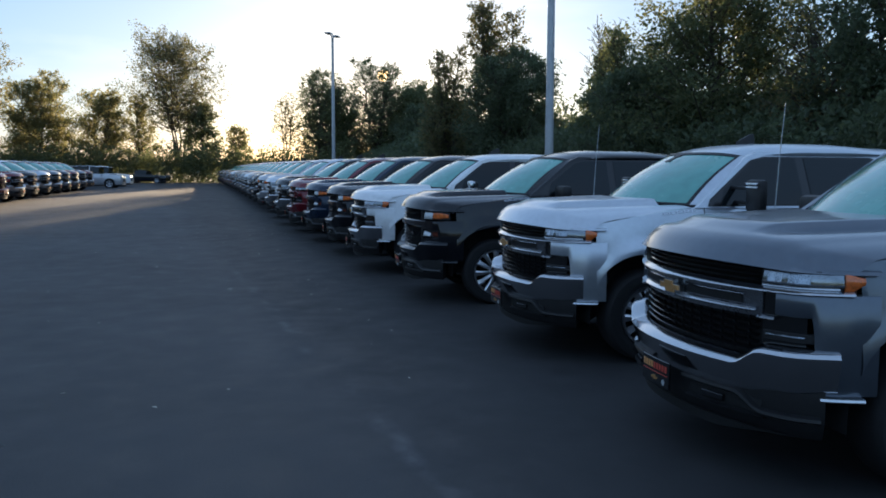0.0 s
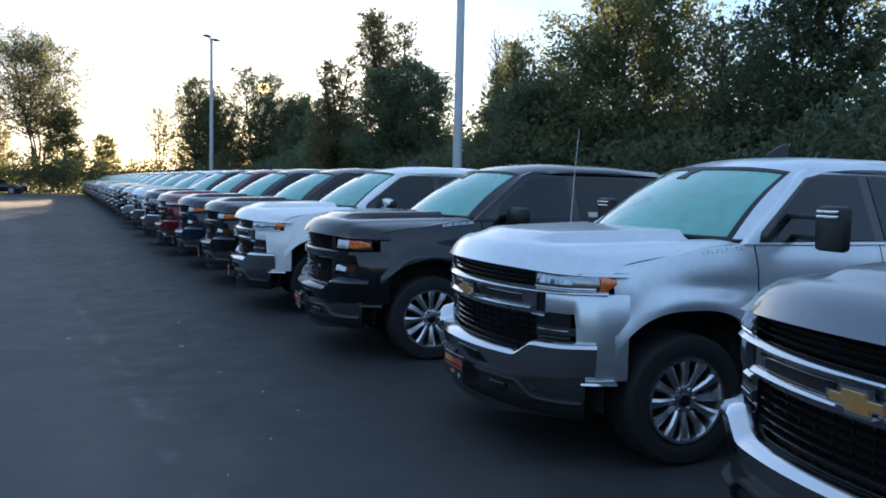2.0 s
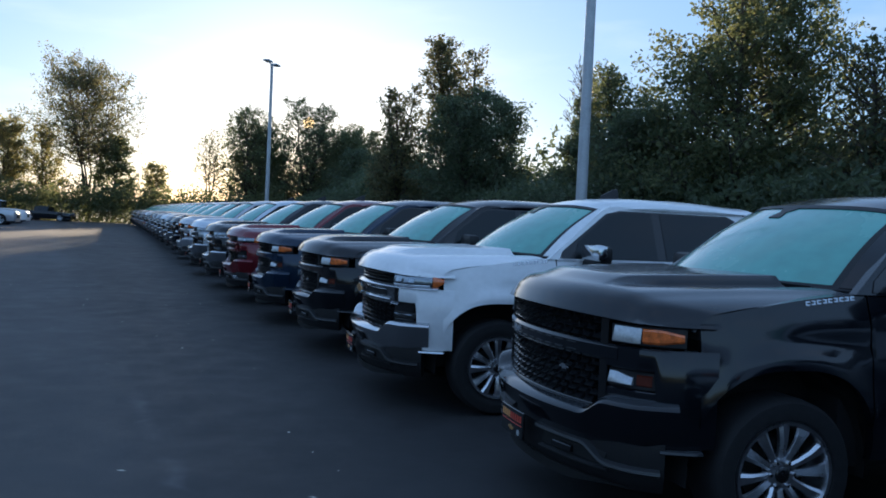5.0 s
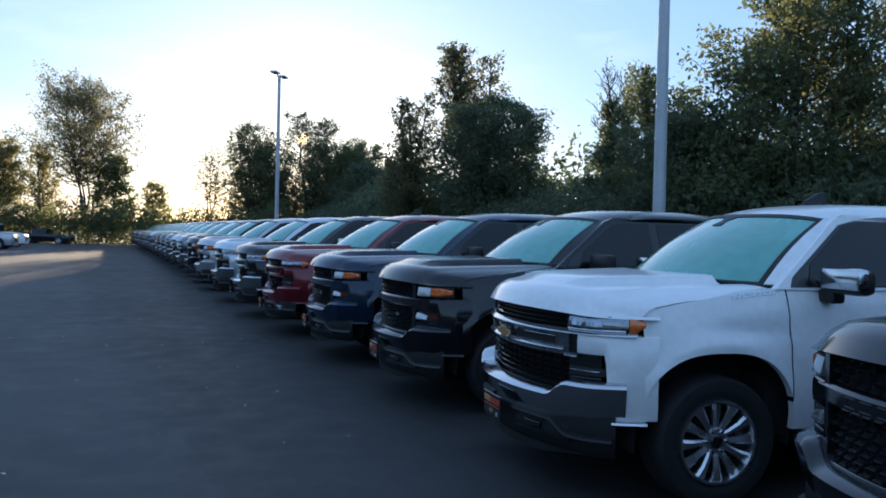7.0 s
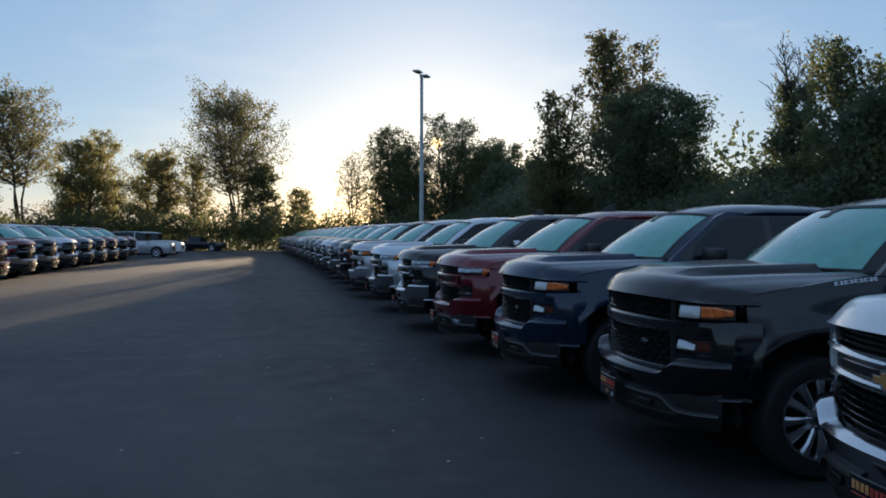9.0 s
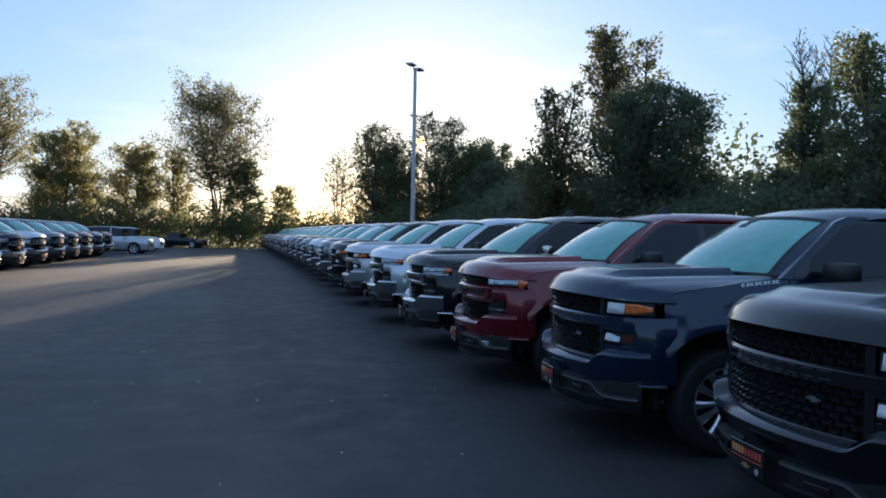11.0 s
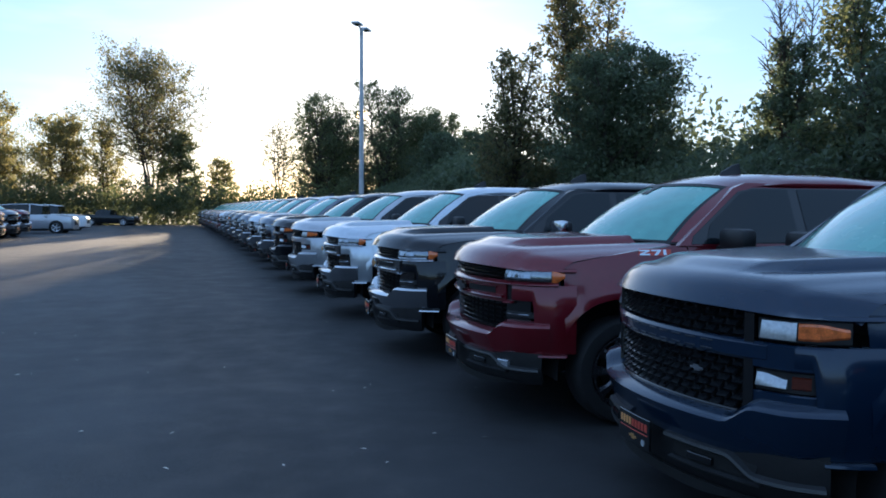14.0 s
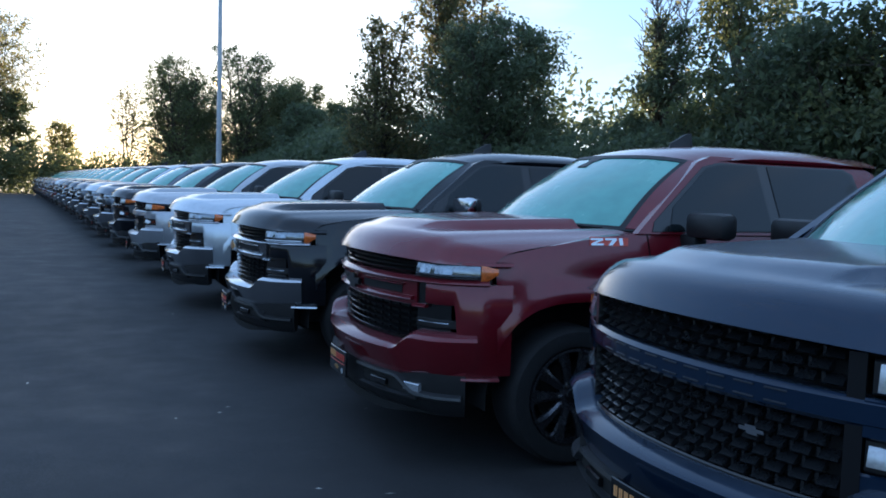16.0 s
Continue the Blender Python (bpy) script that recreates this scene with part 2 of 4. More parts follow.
def plate(poly, fn, thick):
    """A polygon (a, b) laid by fn(a, b, out) with a thickness."""
    n = len(poly)
    verts = [fn(a, b, 0) for a, b in poly] + [fn(a, b, thick) for a, b in poly]
    return verts, [tuple(range(n)), tuple(range(n, 2 * n))] + [(i, (i + 1) % n, n + (i + 1) % n, n + i) for i in range(n)]


def lerp(a, b, t):
    return a + (b - a) * t


def step(a, b, x):
    t = min(1, max(0, (x - a) / (b - a)))
    return t * t * (3 - 2 * t)


# ---- pickup truck: nose at x 0, tail to +x, driver's side at -y ----
ARCH_R, HUB_Z, WHEELS = 0.53, 0.41, (1.0, 4.70)


def plan(s):
    """The nose's outline from above: s -1 .. 1 from the driver's corner to the other."""
    a = abs(s)
    if a < 0.8:
        y = a
        x = 0.205 * (y / 0.8) ** 2.2
    else:
        t = (a - 0.8) / 0.2
        x = (1 - t) ** 2 * 0.205 + 2 * t * (1 - t) * 0.295 + t * t * 0.58
        y = (1 - t) ** 2 * 0.80 + 2 * t * (1 - t) * 0.93 + t * t * 0.99
    return Vector((x, math.copysign(y, s), 0))


def nose(s, z, out):
    p, d = plan(s), plan(s + 0.01) - plan(s - 0.01) if abs(s) < 0.985 else plan(math.copysign(0.98, s)) - plan(math.copysign(0.96, s))
    if abs(s) >= 0.985 and s < 0:
        d = -d
    nrm = Vector((-d.y, d.x, 0)).normalized()
    return p + nrm * out + Vector((0, 0, z))


def sweep(profile, s0, s1, n=24):
    """Skins a closed section, a function of s that gives (out, z) pairs, round the nose."""
    return rings([[nose(s, z, out) for out, z in profile(s)] for s in (lerp(s0, s1, i / n) for i in range(n + 1))])


def strip(s0, s1, z0, z1, o0, o1, n=20, c=0.006):
    """A bar round the nose with cut edges."""
    return sweep(lambda s: [(o0, z0), (o1 - c, z0), (o1, z0 + c), (o1, z1 - c), (o1 - c, z1), (o0, z1)], s0, s1, n)


def slant(s0, s1, z0, z1, o0, o1, n=20):
    """A bright bar round the nose whose face leans back to the sky."""
    d = (z1 - z0) * 0.8
    return sweep(lambda s: [(o0, z0), (o1 - 0.004, z0), (o1, z0 + 0.004), (o1 - d, z1 - 0.002), (o1 - d - 0.004, z1), (o0, z1)], s0, s1, n)


def top_line(x):
    if x < 1.6:
        return 1.372 - 0.147 * ((1.6 - max(x, 0.2)) / 1.1) ** 1.6
    return 1.372 + 0.04 * step(3.6, 3.7, x)


def sill_line(x):
    z = lerp(0.555, 0.47, step(0.5, 1.6, x)) if x < 1.6 else 0.47
    for c in WHEELS:
        d = abs(x - c) / ARCH_R
        if d < 1:
            z = max(z, HUB_Z + ARCH_R * 1.06 * (1 - d ** 2.7) ** (1 / 2.5))
    return z


def side_y(x, z):
    y = lerp(0.972, 1.0, step(0.5, 1.0, x)) - 0.025 * (1 - step(0.5, 0.66, x))
    if z > 1.0:
        y -= 0.085 * ((z - 1.0) / 0.38) ** 1.6
    if z < 0.85:
        y -= 0.05 * ((0.85 - z) / 0.4) ** 2
    y -= 0.018 * math.exp(-((z - 1.10) / 0.05) ** 2) * step(0.7, 1.2, x)
    for c in WHEELS:
        d = math.hypot(x - c, (z - HUB_Z) / 1.06)
        y += 0.032 * math.exp(-((d - ARCH_R - 0.03) / 0.09) ** 2)
    return y


def side_panel(x0, x1, nx, nz=12):
    xs = {x0, x1} | {lerp(x0, x1, i / nx) for i in range(nx + 1)}
    for c in WHEELS:
        xs |= {c + sgn * ARCH_R * (1 - k) for sgn in (-1, 1) for k in (0, 0.0005, 0.005, 0.02, 0.05, 0.1) if x0 < c + sgn * ARCH_R * (1 - k) < x1}
    xs = sorted(xs)
    loops = []
    for x in xs:
        z0, z1 = sill_line(x), top_line(x)
        col = [(x, -side_y(x, lerp(z0, z1, j / nz)), lerp(z0, z1, j / nz)) for j in range(nz + 1)]
        col = [(x, col[0][1] + 0.05, z0)] + col + [(x, col[-1][1] + 0.05, z1 + 0.004)]
        loops.append(col)
    return rings(loops, cap=False, closed=False)


def hood_z(x, y, t):
    z = 1.318 + 0.072 * t ** 0.5 - lerp(0.115, 0.035, t ** 0.6) * (abs(y) / 0.92) ** 4
    w = lerp(0.40, 0.60, t)
    rise = step(0.12, 0.30, t - 0.06 * abs(y))
    z += 0.042 * (1 - step(w - 0.025, w + 0.015, abs(y))) * rise
    z -= 0.028 * math.exp(-((abs(y) - w - 0.055) / 0.04) ** 2) * step(0.24, 0.45, t)
    w2 = lerp(0.66, 0.82, t)
    z += 0.010 * (1 - step(w2 - 0.02, w2 + 0.06, abs(y)))
    return z


def hood_geo():
    def fn(u, v):
        # columns follow the crease of the raised middle
        q, w, edge = lerp(-1, 1, v), lerp(0.40, 0.60, max(0, (u - 0.12) / 0.88)), lerp(0.945, 0.912, u)
        a = abs(q)
        y = math.copysign(w * a / 0.55 if a < 0.55 else w + (a - 0.55) / 0.45 * (edge - w), q)
        s = y if abs(y) < 0.8 else math.copysign(0.8 + 0.2 * (abs(y) - 0.8) / 0.19, y)
        xf = plan(s).x
        xr = 1.02 + 0.44 * (abs(y) / 0.9) ** 2
        if u < 0.06:
            return (xf + 0.05, y, 1.195 - 0.03 * (abs(y) / 0.9) ** 2.5)
        if u < 0.12:
            return (xf - 0.026, y, 1.208 - 0.03 * (abs(y) / 0.9) ** 2.5)
        t = (u - 0.12) / 0.88
        drop = 0.095 * (1 - min(1, t / 0.15)) ** 2
        return (lerp(xf - 0.018, xr, t), y, hood_z(0, y, t) - drop)
    return grid(fn, 34, 64)


def roof_pt(u, v):
    """The roof skin, curling over the rails down to the door frames."""
    q = lerp(-1.12, 1.12, v)
    a, sgn = min(1.0, abs(q)), math.copysign(1, q)
    x = lerp(1.80 + 0.25 * a * a, 3.62, u)
    w = lerp(0.722, 0.748, step(0, 0.25, u))
    z = lerp(1.868, 1.966, 1 - max(0, 1 - u / 0.36) ** 2) - 0.035 * step(0.6, 1, u) - 0.020 * a ** 2 - 0.060 * a ** 6
    y = a * w
    if abs(q) > 1:
        k = (abs(q) - 1) / 0.12
        y += 0.016 * math.sin(math.pi * 0.75 * k)
        z -= (z - 1.846) * k
    return (x, sgn * y, z)


def screen_pt(u, v, out=0.0):
    y = lerp(-1, 1, v)
    b = Vector((1.05 + 0.46 * y * y, y * 0.89, 1.395 - 0.015 * y * y))
    t = Vector((1.795 + 0.25 * y * y, y * 0.735, 1.868 - 0.055 * abs(y) ** 4))
    p = b.lerp(t, u)
    bulge = 0.03 * math.sin(math.pi * u)
    return p + Vector((-0.55, 0, 0.83)) * (bulge + out)


def house_y(x, z, out=0.0):
    """The leaning plane of the side windows, driver's side."""
    return (x, -(0.935 - (z - 1.37) / 0.46 * 0.19 + out), z)


def wheel_parts(parent, y, x, style):
    kr = 0.93 if style == "lt" else 1.0
    sgn = -1 if y < 0 else 1
    hub = bpy.data.objects.new("wheel", None)
    scene.collection.objects.link(hub)
    hub.parent = parent
    hub.matrix_local = pose(x, y, HUB_Z, 0, 0, 0 if sgn < 0 else 180)

    def lathe(profile, n=40):
        return rings([[(r * math.cos(a), yy, r * math.sin(a)) for r, yy in profile] for a in (2 * math.pi * k / n for k in range(n + 1))], cap=False)

    part("tyre", lathe([(0.28 * kr, 0.02), (0.30, -0.006), (0.335, -0.012), (0.385, -0.008), (0.405, 0.015), (0.41, 0.06), (0.41, 0.21), (0.40, 0.25), (0.33, 0.27), (0.28 * kr, 0.24)]), M["rubber"], hub)
    rim = lathe([(r * kr, yy) for r, yy in ((0.288, 0.012), (0.285, -0.006), (0.268, -0.004), (0.258, 0.03), (0.25, 0.14), (0.28, 0.23))])
    spokes = []
    n = 6 if style != "rst" else 5
    for k in range(n):
        for sd in (-1, 1):
            loops = []
            for r, w, off, yy in ((0.055, 0.020, 0.017, 0.030), (0.11, 0.022, 0.028, 0.014), (0.18, 0.028, 0.045, 0.004), (0.235, 0.037, 0.061, 0.004), (0.268, 0.046, 0.068, 0.010)):
                a = 2 * math.pi * k / n + 0.3
                r, w, off = r * kr, w * 6 / n, off * sd * 6 / n
                c, t = Vector((math.cos(a), 0, math.sin(a))), Vector((-math.sin(a), 0, math.cos(a)))
                # a ridge near the outer edge splits each spoke into two facets
                loops.append([c * r + t * (off + q * w * sd) + Vector((0, yy + d, 0)) for q, d in ((-1, 0.022), (-0.85, 0.010), (0.35, 0.0), (0.9, 0.012), (1, 0.03), (0, 0.055))])
            spokes.append(rings(loops))
    part("rim", join(rim, *spokes), M["darkalloy"] if style == "rst" else M["alloy"], hub, angle=20)
    part("hub_cap", lathe([(0.0, 0.002), (0.03, 0.004), (0.042, 0.012), (0.046, 0.05), (0.0, 0.06)], 20), M["gloss"], hub)
    for k in range(6):
        a = 2 * math.pi * k / 6
        part("lug_nut", moved(tube([(0, 0, 0), (0, 0, 0.028)], [0.012, 0.010], 6), Matrix.Translation((0.07 * math.cos(a), 0.04, 0.07 * math.sin(a))) @ Matrix.Rotation(radians(90), 4, "X")), M["chrome"], hub)
    part("hub_plate", lathe([(0.0, 0.022), (0.06, 0.022), (0.088, 0.032), (0.092, 0.07), (0.0, 0.07)], 24), M["darkalloy"] if style == "rst" else M["alloy"], hub)
    part("brake_disc", lathe([(0.0, 0.10), (0.19, 0.10), (0.19, 0.13), (0.0, 0.13)], 28), M["dark"], hub)
    return hub


def bow_shape(w, h):
    """A slanted cross."""
    a, b, k = w / 2, h / 2, h * 0.16
    pts = [(-a - k * 0.4, -b * 0.42), (-a * 0.40 - k, -b * 0.42), (-a * 0.40 - k * 1.3, -b), (a * 0.40 - k * 0.3, -b), (a * 0.40, -b * 0.42), (a, -b * 0.42),
           (a + k * 0.4, b * 0.42), (a * 0.40 + k, b * 0.42), (a * 0.40 + k * 1.3, b), (-a * 0.40 + k * 0.3, b), (-a * 0.40, b * 0.42), (-a, b * 0.42)]
    return pts


def truck(style, mirror="black", aerial=False, tow=False):
    """style: lt (bright bars and bumper), custom (black mesh, painted bumper), rst (painted bars and bumper)."""
    root = bpy.data.objects.new("pickup_truck", None)
    scene.collection.objects.link(root)
    P = M["paint"]
    lt, custom, rst = style == "lt", style == "custom", style == "rst"

    part("chassis", join(box(0.20, 5.70, -0.64, 0.64, 0.36, 1.08, 0.02), box(1.40, 3.64, -0.88, 0.88, 0.40, 1.32, 0.02), box(0.55, 1.6, -0.84, 0.84, 1.0, 1.10)), M["dark"], root)
    hood = part("hood", hood_geo(), P, root, angle=60)
    # side panels
    for name, x0, x1, n in (("front_fender", 0.50, 1.495, 26), ("front_door", 1.505, 2.53, 10), ("rear_door", 2.54, 3.44, 10), ("cab_corner", 3.45, 3.66, 2), ("bed_side", 3.69, 5.78, 26)):
        geo = side_panel(x0, x1, n)
        for g in (geo, mirrored(geo)):
            ob = part(name, g, P, root)
            if "door" in name:
                sg = 1 if g is geo else -1
                xh = x1 - 0.17
                yh = -side_y(xh, 1.16) * sg
                part("door_handle", box(xh - 0.11, xh + 0.11, yh - 0.03, yh + 0.03, 1.145, 1.185, 0.01), M["chrome"] if lt else P, ob)
    for g in (1, -1):
        for c in WHEELS:
            liner = rings([[(c + 0.545 * math.cos(a), yy, HUB_Z + 0.575 * math.sin(a)) for a in (math.pi * (k - 0.5) / 16 for k in range(18))] for yy in (-0.935 * g, -0.60 * g)], cap=False, closed=False)
            part("wheel_arch_liner", liner, M["dark"], root)
    part("tailgate", box(5.74, 5.82, -0.93, 0.93, 0.62, 1.40, 0.02), P, root)
    part("rear_bumper", box(5.76, 5.92, -0.97, 0.97, 0.48, 0.64, 0.03), M["chrome"] if lt else P, root)
    part("bed_floor", box(3.69, 5.76, -0.86, 0.86, 0.80, 0.86), M["trim"], root)
    # cab
    part("roof", grid(roof_pt, 16, 36), P, root, angle=40)
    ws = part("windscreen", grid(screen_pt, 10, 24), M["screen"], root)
    part("windscreen_seal", join(*[rings([[screen_pt(u, v, o) for u, v, o in ((u0, v, -0.01), (u0, v, 0.006), (u1, v, 0.006), (u1, v, -0.01))] for v in (i / 20 for i in range(21))]) for u0, u1 in ((-0.02, 0.025), (0.955, 1.01))], *[rings([[screen_pt(u, v, o) for v, o in ((v0, -0.008), (v0, 0.004), (v1, 0.004), (v1, -0.008))] for u in (i / 10 for i in range(11))]) for v0, v1 in ((0.045, 0.064), (0.936, 0.955))]), M["trim"], ws)
    part("mirror_mount", rings([[screen_pt(u, 0.5 + w * k, o) for k, o in ((-1, -0.004), (-1, 0.006), (1, 0.006), (1, -0.004))] for u, w in ((0.985, 0.05), (0.93, 0.04), (0.88, 0.018), (0.80, 0.035), (0.79, 0.03))]), M["trim"], ws)
    for k in (0, 1):
        s0, s1 = (0.10, 0.46) if k == 0 else (0.52, 0.86)
        part("wiper", tube([screen_pt(lerp(-0.02, 0.02, j / 6), lerp(s0, s1, j / 6), 0.016) for j in range(7)], [0.008] * 7, 6), M["trim"], root)
    part("cowl", grid(lambda u, v: (lerp(0.98, 1.10, u) + 0.43 * (2 * v - 1) ** 2, lerp(-0.89, 0.89, v), lerp(1.368, 1.388, u) - 0.02 * (2 * v - 1) ** 2), 2, 24), M["trim"], root)
    frame_poly = [(1.42, 1.365), (2.0, 1.825), (2.12, 1.868), (3.44, 1.862), (3.58, 1.80), (3.66, 1.37), (3.1, 1.36), (2.1, 1.36)]
    seal_poly = [(1.53, 1.378), (1.56, 1.44), (2.03, 1.795), (2.17, 1.828), (3.28, 1.826), (3.36, 1.79), (3.42, 1.385)]
    front_glass = [(1.66, 1.388), (1.72, 1.53), (2.06, 1.788), (2.19, 1.815), (2.48, 1.816), (2.48, 1.388)]
    rear_glass = [(2.57, 1.388), (2.57, 1.816), (3.26, 1.812), (3.33, 1.78), (3.38, 1.395)]
    for g in (1, -1):
        flip = (lambda q: q) if g == 1 else mirrored
        part("cab_frame", flip(plate(frame_poly, lambda a, b, o: house_y(a, b, o - 0.05), 0.05)), P, root)
        part("window_surround", flip(plate(seal_poly, lambda a, b, o: house_y(a, b, o + 0.001), 0.005)), M["gloss"], root)
        part("front_side_window", flip(plate(front_glass, lambda a, b, o: house_y(a, b, o + 0.007), 0.004)), M["glass"], root)
        part("rear_side_window", flip(plate(rear_glass, lambda a, b, o: house_y(a, b, o + 0.007), 0.004)), M["glass"], root)
        pillar = rings([[screen_pt(u, v, o) for v, o in ((0.0, -0.02), (-0.004, 0.012), (0.045, 0.010), (0.05, -0.01))] for u in (i / 8 for i in range(9))])
        part("front_pillar", pillar if g == 1 else mirrored(pillar), P, root)
        # mirrors
        if tow:
            head = box(1.76, 1.84, -1.34, -1.12, 1.34, 1.62, 0.03)
            arm = join(box(1.78, 1.83, -1.14, -0.92, 1.40, 1.43, 0.008), box(1.78, 1.83, -1.14, -0.86, 1.53, 1.56, 0.008))
        else:
            head = box(1.72, 1.85, -1.30, -0.98, 1.345, 1.505, 0.04)
            arm = box(1.74, 1.84, -1.06, -0.92, 1.28, 1.37, 0.02)
        mo = part("wing_mirror", flip(join(head, arm)), M["trim"], root)
        if tow:
            part("mirror_lamp", flip(join(box(1.745, 1.765, -1.31, -1.15, 1.575, 1.592, 0.004), box(1.745, 1.765, -1.31, -1.15, 1.545, 1.562, 0.004))), M["reflector"], mo, "bright bars")
        if mirror == "chrome":
            part("mirror_cap", flip(box(1.70, 1.80, -1.308, -0.975, 1.372, 1.514, 0.03)), M["chrome"], mo, "chrome cap")
    part("rear_screen", grid(lambda u, v: (lerp(3.66, 3.59, u), lerp(-0.84, 0.84, v) * lerp(1, 0.86, u), lerp(1.36, 1.87, u)), 2, 4), M["glass"], root)
    fin = rings([[(2.28 + 0.20 * t, -0.028 * w - 0.12, 1.955), (2.295 + 0.19 * t, -0.012 * w - 0.12, 1.972 + h), (2.295 + 0.19 * t, 0.012 * w - 0.12, 1.972 + h), (2.28 + 0.20 * t, 0.028 * w - 0.12, 1.925)] for t, w, h in ((0, 0.4, 0.018), (0.3, 0.9, 0.046), (0.65, 1, 0.084), (0.92, 1, 0.096), (1.0, 0.8, 0.03))])
    if not custom:
        part("roof_fin", fin, M["trim"], root)
    if aerial:
        part("aerial", join(tube([(1.22, 0.86, 1.33), (1.23, 0.86, 1.42)], [0.014, 0.008]), tube([(1.23, 0.86, 1.40), (1.25, 0.86, 1.80), (1.28, 0.86, 2.19)], [0.0035, 0.003, 0.0025], 5)), M["pole"], root)

    # nose
    part("grille_backing", strip(-0.84, 0.84, 0.66, 1.20, -0.14, -0.075, 24), M["dark"], root)
    bar = M["chrome"] if lt else P
    if not custom:
        for z in (1.118, 1.146, 1.174):
            part("grille_slat", strip(-0.66, 0.66, z - 0.006, z + 0.006, -0.08, -0.03), M["gloss"], root)
        part("upper_grille_bar", slant(-0.95, 0.95, 1.068, 1.097, -0.07, 0.016, 40), bar, root)
        part("centre_grille_bar", strip(-0.66, 0.66, 0.925, 1.069, -0.07, -0.018, 30), M["smoke"] if lt else P, root)
        for g in (-1, 1):
            part("grille_slot", strip(0.13 * g, 0.55 * g, 0.985, 1.035, -0.018, -0.012, 12), M["dark"], root)
            part("slot_trim", slant(0.12 * g, 0.57 * g, 1.036, 1.047, -0.03, 0.004, 12), bar, root)
        part("lower_grille_bar", slant(-0.64, 0.64, 0.957, 0.980, -0.07, 0.014, 30), bar, root)
        for k in range(5):
            z = 0.745 + k * 0.037
            part("grille_slat", sweep(lambda s: [(-0.08, z - 0.006), (-0.040, z - 0.010), (-0.032, z - 0.005), (-0.040, z + 0.001), (-0.08, z + 0.006)], -0.62, 0.62, 20), M["gloss"], root)
        part("grille_ribs", join(*[strip(s - 0.004, s + 0.004, 0.72, 0.925, -0.09, -0.062, 1, 0.002) for s in (lerp(-0.56, 0.56, i / 12) for i in range(13))]), M["gloss"], root)["kind"] = "stuff"
    else:
        part("grille_bar", strip(-0.72, 0.72, 0.965, 1.055, -0.07, 0.004, 30, 0.015), P, root)
        cells = []
        for zi, z in enumerate((1.085, 1.125, 1.165, 0.735, 0.775, 0.815, 0.855, 0.895, 0.935)):
            for i in range(15):
                s = lerp(-0.60, 0.60, (i + 0.5 * (zi % 2)) / 15)
                cells.append(sweep(lambda q: [(-0.09, z - 0.014), (-0.03, z - 0.016), (-0.018, z - 0.009), (-0.052, z + 0.012), (-0.09, z + 0.014)], s, s + 0.054, 1))
                cells.append(strip(s + 0.056, s + 0.066, z - 0.018, z + 0.018, -0.09, -0.045, 1, 0.003))
        part("grille_mesh", join(*cells), M["mesh"], root)["kind"] = "stuff"
        # raised lettering on the bar kept as plain dashes
        part("bar_lettering", join(*[strip(-0.46 + 0.105 * i, -0.39 + 0.105 * i, 0.988 + 0.020 * k, 0.993 + 0.020 * k, 0.003, 0.008, 2, 0.001) for i in range(9) for k in (0, 2)]), M["satin"], root)["kind"] = "stuff"
        part("small_emblem", plate(bow_shape(0.085, 0.03), lambda a, b, o: nose(-0.34 + a, 0.875 + b, o - 0.03), 0.012), M["chrome"], root)
        part("grille_frame", join(strip(-0.66, 0.66, 0.700, 0.722, -0.09, -0.005, 24), strip(-0.66, -0.615, 0.70, 1.19, -0.09, -0.005, 3), strip(0.615, 0.66, 0.70, 1.19, -0.09, -0.005, 3)), M["gloss"], root)
    if not custom:
        if lt:
            em = part("emblem", plate(bow_shape(0.235, 0.098), lambda a, b, o: nose(a, 1.003 + b, o), 0.030), M["chrome"], root)
            part("emblem_face", plate(bow_shape(0.200, 0.066), lambda a, b, o: nose(a, 1.003 + b, o + 0.0305), 0.006), M["gold"], em, "gold face")
        else:
            part("emblem", plate(bow_shape(0.22, 0.085), lambda a, b, o: nose(a, 1.003 + b, o), 0.022), M["gloss"], root, "black emblem with bright rim")
    # lamps, cheeks
    for g in (-1, 1):
        sw = lambda a, b, z0, z1, o0, o1, n=10: strip(a * g, b * g, z0, z1, o0, o1, n)
        if custom:
            housing = part("headlamp", sw(0.675, 0.936, 1.066, 1.170, -0.08, -0.012), M["trim"], root)
            part("lamp_reflector", sweep(lambda s: [(-0.03, 1.076), (0.006, 1.078), (0.006, 1.084), (-0.012, 1.158), (-0.03, 1.160)], 0.69 * g, 0.822 * g, 6), M["clear"], housing, "clear reflector")
            def turn(s):
                e = step(0.87, 0.938, abs(s))
                lo, hi = 1.078 + 0.016 * e, 1.160 - 0.020 * e
                return [(-0.03, lo), (-0.006, lo + 0.003), (0.003, lo + 0.014), (0.003, hi - 0.014), (-0.006, hi - 0.003), (-0.03, hi)]
            part("turn_lens", sweep(turn, 0.827 * g, 0.930 * g, 10), M["amber"], housing, "amber lens")
            lower = part("fog_lamp", sw(0.665, 0.90, 0.835, 0.935, -0.08, -0.02), M["trim"], root)
            part("lamp_reflector", sweep(lambda s: [(-0.03, 0.858), (0.006, 0.860), (0.006, 0.864), (-0.012, 0.918 - 0.02 * step(0.70, 0.80, abs(s))), (-0.03, 0.920 - 0.02 * step(0.70, 0.80, abs(s)))], 0.675 * g, 0.80 * g, 8), M["clear"], lower, "bright reflector")
            part("marker_lens", sw(0.812, 0.86, 0.856, 0.915, -0.026, -0.014, 4), M["marker"], lower, "dim amber marker")
